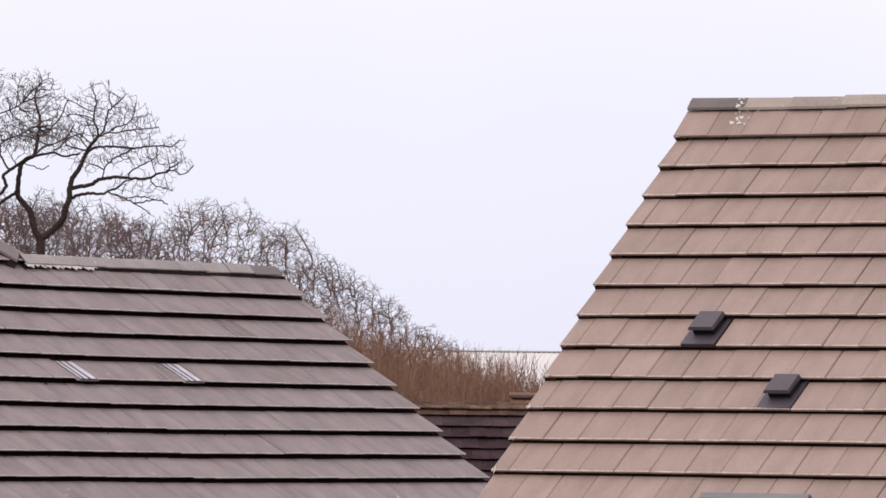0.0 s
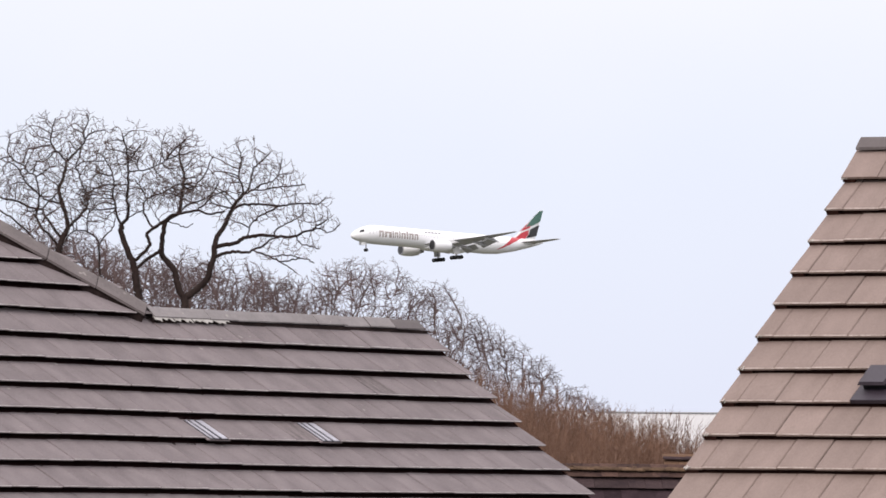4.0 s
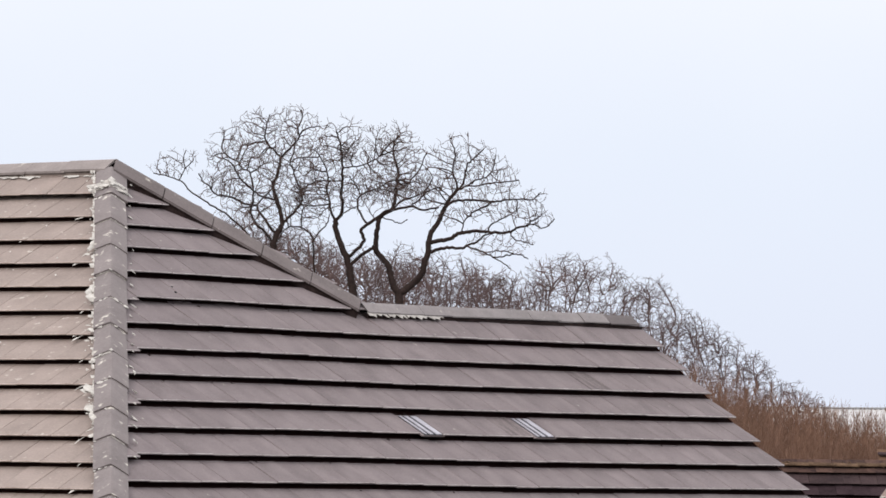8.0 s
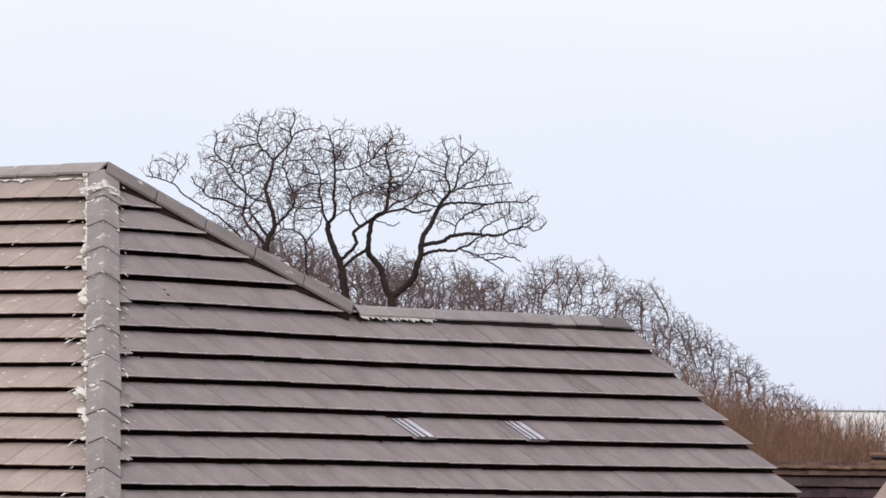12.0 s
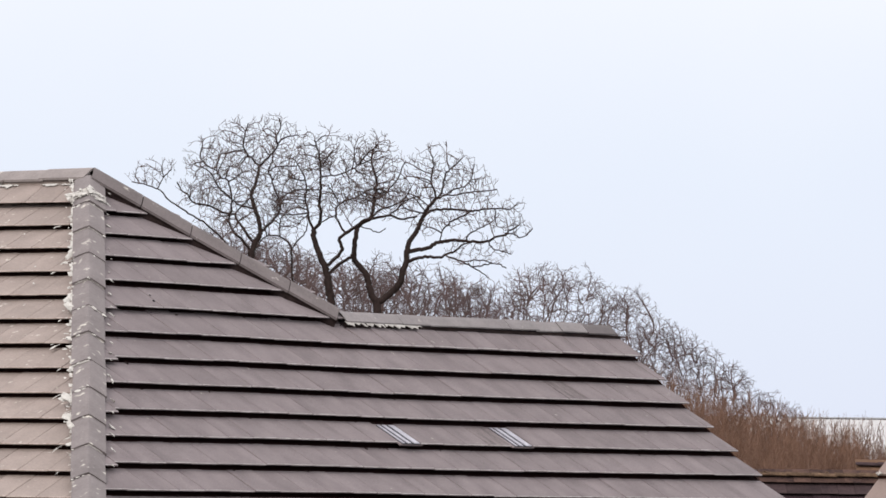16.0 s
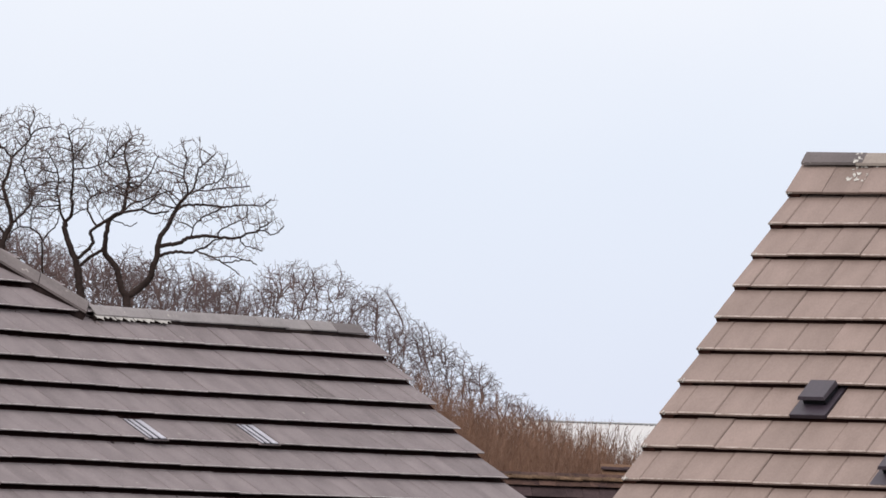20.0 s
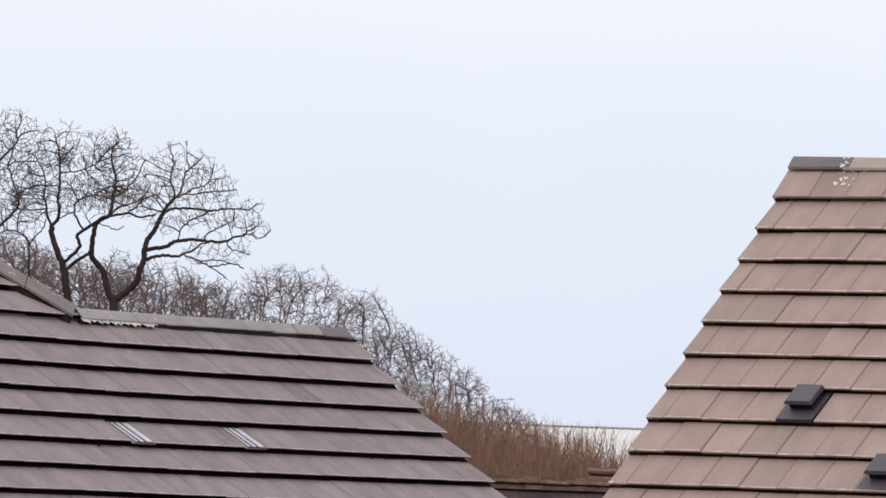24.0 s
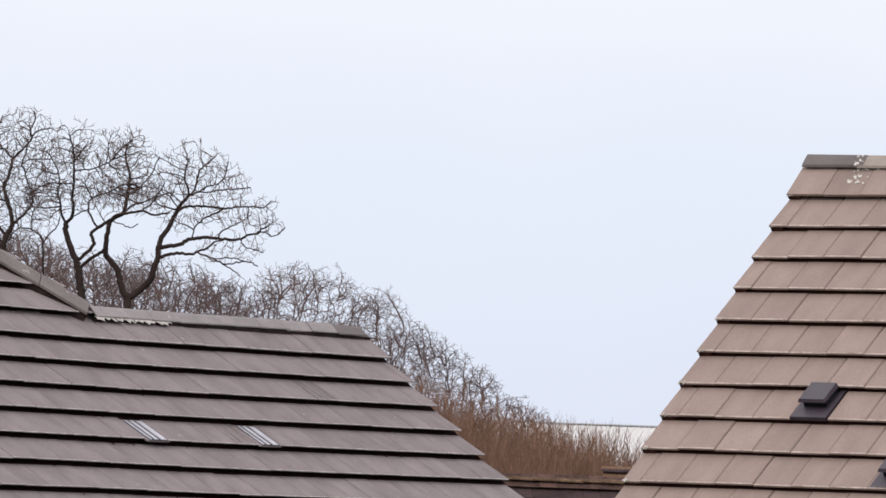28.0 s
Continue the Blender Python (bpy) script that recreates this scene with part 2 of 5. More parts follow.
def tile_mesh(poly, thick, material, c=0.003, nose_lit=None):
    """A flat roofing tile: outline in the tile's own plane, its edges slightly chamfered, a pale highlight coloured
    onto the nose.
    """
    cx, cy = sum(p[0] for p in poly) / len(poly), sum(p[1] for p in poly) / len(poly)
    inner = [(p[0] + c * (1 if p[0] < cx else -1), p[1] + c * (1 if p[1] < cy else -1)) for p in poly]
    n = len(poly)
    verts = [(*p, 0.0) for p in inner] + [(*p, -c) for p in poly] + [(*p, -thick) for p in poly]
    faces = [tuple(range(n)), tuple(range(3 * n - 1, 2 * n - 1, -1))]
    pale = []
    for i in range(n):
        j = (i + 1) % n
        if nose_lit and abs(poly[i][1]) < 1e-5 and abs(poly[j][1]) < 1e-5:
            pale.append(len(faces))
        faces += [(i, n + i, n + j, j), (n + i, 2 * n + i, 2 * n + j, n + j)]
    me = mesh_of("tile", verts, faces, material)
    if nose_lit:
        me.materials.append(nose_lit)
        for k in pale:
            me.polygons[k].material_index = 1
    return me


def tile_slope(parent, origin, course, upslope, rows, gauge, width, step, thick, material, cuts, skip=(), rng=None, length=0.42, name="roof_tile", seam=0.0015, chamfer=0.003, twist=1.0, odd=None, nudge=None, slip=None, sag=None, nose_lit=None):
    """Rows of lapped tiles on a roof plane, broken bond. origin: a nose corner of row 0; rows count down the slope; cuts(row): the range
    along the course and the half-planes (a, b, c) in (along the course, up the plane) that bound the row."""
    course, upslope = Vector(course), Vector(upslope)
    normal = course.cross(upslope).normalized()
    tilt = math.asin(step / gauge)
    lay = (upslope * math.cos(tilt) - normal * math.sin(tilt)).normalized()
    up = course.cross(lay)
    whole = {}
    for i in rows:
        lo, hi, planes = cuts(i)
        k0, k1 = math.floor(lo / width) - 1, math.ceil(hi / width) + 1
        for k in range(k0, k1 + 1):
            x0 = k * width + (width / 2 if i % 2 else 0)
            x1 = x0 + width
            if x1 < lo + 0.03 or x0 > hi - 0.03:
                continue
            if any(r == i and abs(x0 - x) < width * 0.4 for r, x in skip):
                continue
            ln = length + (0.14 if i in (0, rows[0]) else 0)
            gap = seam * rng.choice((0.2, 0.4, 0.7, 1.0, 1.5))
            base = [(x0 + gap, 0), (x1 - gap, 0), (x1 - gap, ln), (x0 + gap, ln)]
            poly = clip(clip(base, 1, 0, hi), -1, 0, -lo)
            for a, b, c in planes:
                if poly:
                    poly = clip(poly, a, b, c - b * (-i * gauge))
            if len(poly) < 3 or area(poly) < 0.002:
                continue
            dx, dn, dt = rng.gauss(0, 0.0012), rng.gauss(0, 0.0024) * twist, rng.gauss(0, 0.006) * twist
            place = origin + course * x0 - upslope * (gauge * i - (nudge or {}).get(i, 0.0) - (sag(x0) if sag else 0.0)) + normal * dn + course * dx
            turn = Matrix((course, lay, up)).transposed().to_4x4() @ Matrix.Rotation(dt * 0.6, 4, "Z") @ Matrix.Rotation(dt * 0.8, 4, "Y")
            m = Matrix.Translation(place) @ turn
            if slip and i in slip and x0 < lo + slip[i][0]:
                m = Matrix.Translation(upslope * -slip[i][1] + normal * 0.002) @ m
            full = ln == length and len(poly) == 4 and abs(area(poly) - area(base)) < 1e-6
            if full:
                if gap not in whole:
                    whole[gap] = tile_mesh([(p[0] - x0, p[1]) for p in poly], thick, material, chamfer, nose_lit)
                me = whole[gap]
            else:
                me = tile_mesh([(p[0] - x0, p[1]) for p in poly], thick, material, chamfer, nose_lit)
            if odd and (i, k) in odd:
                me = tile_mesh([(p[0] - x0, p[1]) for p in poly], thick, odd[(i, k)], chamfer, nose_lit)
            piece(name, me, parent, m)
    return lay, normal, up


def verge_wedge(nose, lay, up, thick, step):
    """The filling under one tile's end at a verge, down to the tile below; nose: the tile's lower corner."""
    a = nose + lay * 0.004 - up * (thick - 0.004)
    return slab(bmesh.new(), [a, a + lay * 0.34, a + lay * 0.34 - up * 0.02, a - up * (step - thick + 0.03)], (0.10, 0, 0))


def cap_mesh(length, wing, fall, thick, material, small=0.0):
    """A ridge or hip tile along +Y: two wings that fall by the given slopes (left, right) from a rounded crown."""
    fl, fr = fall
    pts = [(-wing, -wing * fl), (-wing * 0.35, -wing * 0.35 * fl + 0.004), (-0.03, -0.03 * fl + 0.004), (0, 0.0), (0.03, -0.03 * fr + 0.004), (wing * 0.35, -wing * 0.35 * fr + 0.004), (wing, -wing * fr)]
    verts, faces, n = [], [], len(pts)
    for y, s in ((0, 1.0), (length, 1.0 - small)):
        for dz in (0, -thick):
            verts += [(x * s, y, z * s + dz) for x, z in pts]
    for i in range(n - 1):
        faces += [(i, i + 1, 2 * n + i + 1, 2 * n + i), (n + i + 1, n + i, 3 * n + i, 3 * n + i + 1), (i + 1, i, n + i, n + i + 1), (2 * n + i, 2 * n + i + 1, 3 * n + i + 1, 3 * n + i)]
    faces += [(0, 2 * n, 3 * n, n), (n - 1, 2 * n - 1, 4 * n - 1, 3 * n - 1)]
    return mesh_of("cap", verts, faces, material)


def cap_run(parent, a, b, count, wing, fall, material, rng, name="ridge_tile", thick=0.02, lift=0.0, odd=None, overlap=0.05, flare=0.012, small=0.06):
    """Caps laid end to end from a (low end or start) to b."""
    a, b = Vector(a), Vector(b)
    along = (b - a).normalized()
    side = along.cross(Vector((0, 0, 1))).normalized()
    up = side.cross(along)
    ln = (b - a).length / count
    me = cap_mesh(ln + overlap, wing, fall, thick, material, small=small)
    alt = cap_mesh(ln + overlap, wing, fall, thick, odd[1], small=small) if odd else None
    for i in range(count):
        p = a + along * (ln * i) + up * (lift + rng.gauss(0, 0.003)) + side * rng.gauss(0, 0.003)
        rot = Matrix((side, along, up)).transposed().to_4x4() @ Matrix.Rotation(-flare / ln + rng.gauss(0, 0.003), 4, "X") @ Matrix.Rotation(rng.gauss(0, 0.006), 4, "Z")
        piece(name, alt if odd and i in odd[0] else me, parent, Matrix.Translation(p) @ rot)
    return side, along, up


def blobs(spots, material, parent, rng, name="mortar_bed", label=""):
    """Lumps of trowelled mortar: spots are (place, normal, size)."""
    bm = bmesh.new()
    for p, n, s in spots:
        q = Vector(n).to_track_quat("Z", "Y").to_matrix().to_4x4()
        m = Matrix.Translation(p) @ q @ Matrix.Rotation(rng.uniform(0, 6), 4, "Z") @ Matrix.Diagonal((s * rng.uniform(0.6, 1.5), s * rng.uniform(0.4, 0.9), s * 0.16, 1))
        v = bmesh.ops.create_icosphere(bm, subdivisions=1, radius=1.0, matrix=m)["verts"]
        for w in v:
            w.co += Vector((rng.gauss(0, 1), rng.gauss(0, 1), rng.gauss(0, 1))) * s * 0.10
    return tagged(part(name, bm, material, parent, label), kind="stuff")


def mortar_strip(parent, a, b, across, normal, width, rng, gaps=(), name="ridge_mortar", material=None, ragged=1.0):
    """A trowelled strip of mortar with ragged edges, broken in places."""
    a, b, across, normal = Vector(a), Vector(b), Vector(across).normalized(), Vector(normal).normalized()
    n = int((b - a).length / 0.02)
    phase = rng.uniform(0, 6)
    verts, faces = [], []
    for k in range(n + 1):
        p = a.lerp(b, k / n)
        thin = max(0.06, 0.5 + 0.5 * math.sin(k * 0.9 + phase) * math.sin(k * 0.37 + 2 * phase) + rng.gauss(0, 0.22 * ragged))
        w0, w1 = width * (0.3 + rng.uniform(-0.15, 0.15) * ragged) * thin, width * (0.525 + rng.uniform(-0.275, 0.275) * ragged) * thin
        verts += [p - across * w0, p + across * w1, p - across * w0 * 0.8 + normal * 0.003 * rng.uniform(0.5, 1.2), p + across * w1 * 0.8 + normal * 0.0025 * rng.uniform(0.5, 1.2)]
    for k in range(n):
        if any(g0 < k / n < g1 for g0, g1 in gaps):
            continue
        i, j = 4 * k, 4 * k + 4
        faces += [(i + 2, j + 2, j + 3, i + 3), (i, j, j + 2, i + 2), (i + 3, j + 3, j + 1, i + 1), (i, i + 2, i + 3, i + 1), (j + 1, j + 3, j + 2, j)]
    return tagged(piece(name, mesh_of(name, verts, faces, material or M_MORTAR), parent), kind="stuff")


# ---------------------------------------------------------------- ground
bm = bmesh.new()
bmesh.ops.create_grid(bm, x_segments=40, y_segments=40, size=4500)
ground = part("ground", bm, M_GRASS, None)
ground.location = (0, 1500, 0)
tagged(ground, "rough winter grass stretching away beyond the houses", "ground", kind="structure")

# ---------------------------------------------------------------- house with hipped roof and gabled wing
RNG = random.Random(11)
PITCH_F, GAUGE_F = radians(39.32), 0.348
TAN_F = math.tan(PITCH_F)
Z1 = EYE + 1.2626
APEX = Vector((-6.12, 1.78, Z1 + 1.78 * TAN_F))
TAN_S = 0.6544
TAN_B = 0.70
RIDGE_Y = 0.335
EAVE = 5.15


def front_z(y):
    return Z1 + y * TAN_F


def side_z(x):
    return APEX.z - abs(x - APEX.x) * (TAN_S if x < APEX.x else TAN_B)


def hipped_house():
    home = thing("hipped_house", pose(2.0512, 60.7869, 0, 0, 0, 54.74), "brick house with hipped mauve-brown concrete tile roof and a gabled wing", "house")
    ye = (EAVE - Z1) / TAN_F
    xl = APEX.x - (APEX.z - EAVE) / TAN_S
    xr = APEX.x + (APEX.z - EAVE) / TAN_B
    zr = front_z(RIDGE_Y)
    xb = APEX.x + (APEX.z - zr) / TAN_B
    yb = RIDGE_Y + (zr - EAVE) / TAN_F
    far = 9.5
    # walls, each of its own
    for lo, hi in (((xl + 0.35, ye + 0.35, 0), (-0.2, ye + 0.6, EAVE)), ((xl + 0.35, ye + 0.62, 0), (xl + 0.6, far - 0.3, EAVE)),
                   ((xl + 0.62, far - 0.55, 0), (xr - 0.3, far - 0.3, EAVE)), ((xr - 0.55, yb, 0), (xr - 0.3, far - 0.57, EAVE))):
        part("wall", box(bmesh.new(), lo, hi), M_BRICK, home)
    bm = bmesh.new()
    slab(bm, [(-0.12, ye + 0.35, 0), (-0.12, yb - 0.35, 0), (-0.12, yb - 0.35, EAVE), (-0.12, RIDGE_Y, zr - 0.28), (-0.12, ye + 0.35, EAVE)], (-0.25, 0, 0))
    part("gable_wall", bm, M_BRICK, home)
    # roof decks
    drop = Vector((0, 0, -0.094))
    f = lambda x, y: Vector((x, y, front_z(y))) + drop
    s = lambda x, y: Vector((x, y, side_z(x))) + drop
    b = lambda x, y: Vector((x, y, 2 * zr - front_z(y))) + drop
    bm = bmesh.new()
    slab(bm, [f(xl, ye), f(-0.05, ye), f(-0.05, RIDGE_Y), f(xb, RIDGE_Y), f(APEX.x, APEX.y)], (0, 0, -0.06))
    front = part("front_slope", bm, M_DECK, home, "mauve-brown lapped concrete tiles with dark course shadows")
    bm = bmesh.new()
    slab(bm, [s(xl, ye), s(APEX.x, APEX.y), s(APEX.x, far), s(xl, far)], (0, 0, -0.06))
    left = part("side_slope", bm, M_DECK_W, home, "concrete tiles coloured paler and tan for the sun on them, spotted with lichen")
    bm = bmesh.new()
    slab(bm, [s(APEX.x, APEX.y), s(xb, RIDGE_Y), s(xr, yb), s(xr, far), s(APEX.x, far)], (0, 0, -0.06))
    part("back_slope", bm, M_TILE_L, home)
    bm = bmesh.new()
    slab(bm, [f(xb, RIDGE_Y), f(-0.04, RIDGE_Y), b(-0.04, yb), b(xr, yb)], (0, 0, -0.06))
    part("wing_slope", bm, M_TILE_L, home)
    # front tiles
    hx, hs = APEX.x, APEX.y / math.cos(PITCH_F)
    k_left = TAN_S / math.sin(PITCH_F)
    k_right = (xb - APEX.x) / ((APEX.y - RIDGE_Y) / math.cos(PITCH_F))

    W = 0.341
    vents = [(4, -16 * W), (4, -11 * W)]

    def front_cut(i):
        v = -GAUGE_F * i
        lo = hx - (hs - v) / (TAN_S / math.sin(PITCH_F)) - 0.4
        planes = [(-1, 1 / k_left, -hx + hs / k_left)]
        if i < 0:
            hi = hx + (hs - v) * k_right + 0.27
            planes.append((1, k_right, hx + hs * k_right + 0.205))
        else:
            hi = -0.04
            planes.append((0, 1, (RIDGE_Y + 0.02) / math.cos(PITCH_F)))
        if i > 7:
            lo = -9.6
        if i == 0:
            hi = -13 * W
        return lo, hi, planes

    up_f = Vector((0, math.cos(PITCH_F), math.sin(PITCH_F)))
    raised = {-5: 0.010, -4: 0.020, -3: 0.042, -2: 0.042, -1: 0.030, **{k: 0.02 for k in range(11)}}
    dip = lambda x: 0.028 * min(1.0, max(0.0, (-4.8 - x) / 2.2))
    laid = dict(length=0.350, seam=0.0004, chamfer=0.006, twist=0.7, nose_lit=M_NOSE_LIT, odd={(4, -12): M_TILE_S, (2, -6): M_TILE_S}, nudge=raised, slip={-1: (0.60, 0.040), 1: (0.60, 0.045), 3: (0.60, 0.050), 5: (0.60, 0.045), 7: (0.60, 0.05)}, sag=dip)
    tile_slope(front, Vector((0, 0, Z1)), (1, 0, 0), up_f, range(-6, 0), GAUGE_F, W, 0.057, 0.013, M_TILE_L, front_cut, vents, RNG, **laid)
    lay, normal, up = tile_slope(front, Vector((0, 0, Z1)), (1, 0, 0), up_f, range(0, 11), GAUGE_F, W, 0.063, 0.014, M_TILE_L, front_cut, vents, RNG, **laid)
    for k0, k1, step in ((-13, -12, 0.050), (-12, 0, 0.042)):
        tile_slope(front, Vector((0, 0, Z1)), (1, 0, 0), up_f, range(0, 1), GAUGE_F, W, step, 0.018, M_TILE_L, lambda i: (k0 * W, k1 * W - (0.04 if k1 == 0 else 0), [(0, 1, (RIDGE_Y + 0.02) / math.cos(PITCH_F))]), (), RNG, length=0.350, seam=0.0006, chamfer=0.008, twist=0.7, nose_lit=M_NOSE_LIT, nudge={0: 0.02})
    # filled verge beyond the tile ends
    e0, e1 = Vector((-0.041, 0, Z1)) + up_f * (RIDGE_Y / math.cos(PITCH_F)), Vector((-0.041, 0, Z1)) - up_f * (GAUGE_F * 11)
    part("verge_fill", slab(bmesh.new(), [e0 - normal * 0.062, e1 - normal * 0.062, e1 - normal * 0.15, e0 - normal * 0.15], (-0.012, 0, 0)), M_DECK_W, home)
    # small dark lumps scattered in the laps below the tile noses
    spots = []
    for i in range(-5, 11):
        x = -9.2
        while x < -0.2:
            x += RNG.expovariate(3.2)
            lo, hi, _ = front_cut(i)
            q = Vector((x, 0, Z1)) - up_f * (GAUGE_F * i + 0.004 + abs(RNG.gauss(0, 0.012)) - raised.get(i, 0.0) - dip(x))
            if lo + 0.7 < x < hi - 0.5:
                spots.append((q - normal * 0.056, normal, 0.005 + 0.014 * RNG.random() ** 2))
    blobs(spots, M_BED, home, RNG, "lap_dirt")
    # two dark nail holes in one tile
    for x, y in ((-6.964, 0.467), (-7.018, 0.394)):
        q = Vector((x, y, front_z(y))) - normal * (0.067 * ((y / math.cos(PITCH_F) - 0.406) / GAUGE_F) - 0.003)
        bm = bmesh.new()
        bmesh.ops.create_cone(bm, cap_ends=True, segments=10, radius1=0.012, radius2=0.010, depth=0.012, matrix=Matrix.Translation(q) @ normal.to_track_quat("Z", "Y").to_matrix().to_4x4())
        part("nail_hole", bm, M_SLOT, home)
    # flush ribbed vent tiles
    for i, x in vents:
        m = Matrix.Translation(Vector((x, 0, Z1)) - up_f * (GAUGE_F * i)) @ Matrix((Vector((1, 0, 0)), lay, up)).transposed().to_4x4()
        tile = piece("vent_tile", tile_mesh([(0.002, 0), (W - 0.002, 0), (W - 0.002, 0.36), (0.002, 0.36)], 0.012, M_TILE_L), front, m, "flush vent tile with pale ribs")
        tile.name = "vent_tile"
        v = part("vent_grille", box(bmesh.new(), (0.045, 0.004, -0.02), (0.315, 0.335, 0.003)), M_SLOT, home)
        v.matrix_basis = m
        for r0, r1 in ((0.052, 0.086), (0.124, 0.178), (0.220, 0.304)):
            part("rib", box(bmesh.new(), (r0, 0.010, -0.004), (r1, 0.335, 0.010), bevel=0.003), M_VENT_L, v)
    # side tiles
    PITCH_S = math.atan(TAN_S)
    gs = 0.2133 / math.sin(PITCH_S)
    up_s = Vector((math.cos(PITCH_S), 0, math.sin(PITCH_S)))
    zs = Z1 + 6 * GAUGE_F * math.sin(PITCH_F) + 0.09
    org = Vector((APEX.x - (APEX.z - zs) / TAN_S, APEX.y, zs))
    hip_k = (xl - APEX.x) / (ye - APEX.y)

    def side_cut(i):
        v = -gs * i
        # along the course: towards the front; the hip bounds it
        top = (APEX.z - zs) / math.sin(PITCH_S)
        k = math.cos(PITCH_S) / hip_k
        return -2.3, (top - v) * k + 0.3, [(1, k, top * k), (0, 1, top + 0.02)]

    tile_slope(left, org, (0, -1, 0), up_s, range(2, 15), gs, 0.30, 0.060, 0.012, M_TILE_W, side_cut, (), RNG, length=0.415, twist=0.6, seam=0.0008, chamfer=0.005, nose_lit=M_NOSE_LIT_W)
    tile_slope(left, org, (0, -1, 0), up_s, range(1, 2), gs, 0.30, 0.015, 0.010, M_TILE_W, side_cut, (), RNG, length=0.415, twist=0.6, seam=0.0008, chamfer=0.005, nose_lit=M_NOSE_LIT_W)
    # caps: hip between the two slopes, falling hip behind, ridges
    lift = 0.035
    foot = Vector((xl, ye, EAVE))
    top = APEX + Vector((0, 0, lift))
    across = (top - foot).cross(Vector((0, 0, 1))).normalized() * 0.042
    foot, top = foot - across, top - across
    late = (top - foot - Vector((0, 0, lift))) * (0.33 / 16)
    s1 = cap_run(home, foot + Vector((0, 0, lift)) - late, top - late, 16, 0.142, (0.42, 0.66), M_RIDGE, RNG, "hip_tile", 0.022, 0.02, flare=0.016)
    pb = Vector((xb, RIDGE_Y, zr + lift))
    peak = top + across
    cap_run(home, peak + Vector((0, 0, 0.01)), pb, 5, 0.165, (0.45, 0.66), M_RIDGE_B, RNG, "hip_tile", 0.022, 0.016, overlap=-0.009, flare=0.0, small=0.0)
    fall = (pb - peak).normalized()
    fs = fall.cross(Vector((0, 0, 1))).normalized()
    fu = fs.cross(fall)
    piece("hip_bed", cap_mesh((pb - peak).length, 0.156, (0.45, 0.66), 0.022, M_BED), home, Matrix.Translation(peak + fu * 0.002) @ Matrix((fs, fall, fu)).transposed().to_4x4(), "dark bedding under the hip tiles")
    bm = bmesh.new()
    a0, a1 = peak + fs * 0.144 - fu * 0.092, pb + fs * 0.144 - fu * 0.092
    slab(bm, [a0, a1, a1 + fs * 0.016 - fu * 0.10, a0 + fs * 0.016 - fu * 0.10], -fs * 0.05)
    part("hip_bedding", bm, M_BED, home, "bedding below the hip tiles, coloured dark for the shade there")
    # dark bed draws the shade line below the ridge caps
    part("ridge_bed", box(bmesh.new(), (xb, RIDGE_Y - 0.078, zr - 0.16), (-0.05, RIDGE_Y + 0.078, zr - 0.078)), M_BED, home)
    cap_run(home, pb, Vector((-0.18, RIDGE_Y, zr + lift)), 10, 0.092, (0.95, 0.95), M_RIDGE_T, RNG, "ridge_tile", 0.011, -0.010, odd=((9,), M_RIDGE_D), flare=0.0)
    cap_run(home, peak, Vector((APEX.x, far, APEX.z + lift)), 17, 0.15, (0.6, 0.6), M_RIDGE_P, RNG, "ridge_tile", 0.02, 0.015, flare=0.004)
    # mortar: both edges of the hip, the joints between caps, the patch below the ridge
    side, along, hup = s1
    ln = (top - foot).length
    spots = []
    for j in range(96):
        q = foot + along * (ln * (0.35 + 0.65 * (j + RNG.gauss(0, 0.8)) / 96)) + hup * 0.03
        out = RNG.uniform(0.130, 0.150) + 0.07 * RNG.random() ** 3
        spots.append((q - side * out - hup * (0.055 + (out - 0.14) * 0.42), Vector((-0.5, -0.4, 0.8)), 0.008 + 0.056 * RNG.random() ** 3))
        if j % 4 == 0:
            spots.append((q + side * RNG.uniform(0.165, 0.20) - hup * 0.115, Vector((0.3, -0.6, 0.8)), RNG.uniform(0.015, 0.035)))
    blobs(spots, M_MORTAR, home, RNG, label="crumbling pale mortar along the hip")
    edge = -side * 0.142 - hup * 0.048
    holes = [(k / 9 + RNG.uniform(0, 0.05), k / 9 + RNG.uniform(0.05, 0.09)) for k in range(9)]
    mortar_strip(home, foot + along * (ln * 0.35) + edge, top + edge - along * 0.1, -side, hup - side * 0.4, 0.045, RNG, holes, "hip_mortar")
    spots = []
    for j in range(6, 16):
        if RNG.random() < 0.9:
            m = Matrix.Translation(foot + along * (ln * (j - 0.33) / 16 - RNG.uniform(0.0, 0.03)) + hup * 0.036) @ Matrix((side, along, hup)).transposed().to_4x4()
            piece("joint_smear", cap_mesh(RNG.uniform(0.025, 0.075), RNG.uniform(0.10, 0.146), (0.42, 0.66), 0.012, M_SMEAR), home, m)
    for j in range(16):
        q = foot + along * (ln * (j - 0.33) / 16) + hup * 0.055
        for k in range(7):
            x = -0.13 + 0.26 * k / 6
            if RNG.random() < (0.5 if x < 0.05 else 0.25):
                spots.append((q + side * x - hup * (abs(x) * (0.42 if x < 0 else 0.66) + 0.012) + along * RNG.gauss(0, 0.012), hup - side * (0.3 if x < 0 else -0.5), RNG.uniform(0.014, 0.030)))
    for back, ln2 in ((0.57, 0.13),):
        m = Matrix.Translation(top - along * back + hup * 0.034 + side * 0.001) @ Matrix((side, along, hup)).transposed().to_4x4()
        piece("mortar_collar", cap_mesh(ln2, 0.147, (0.42, 0.66), 0.014, M_SMEAR), home, m, "pale mortar smeared over the hip")
    for j in range(40):
        x = RNG.uniform(-0.145, 0.145)
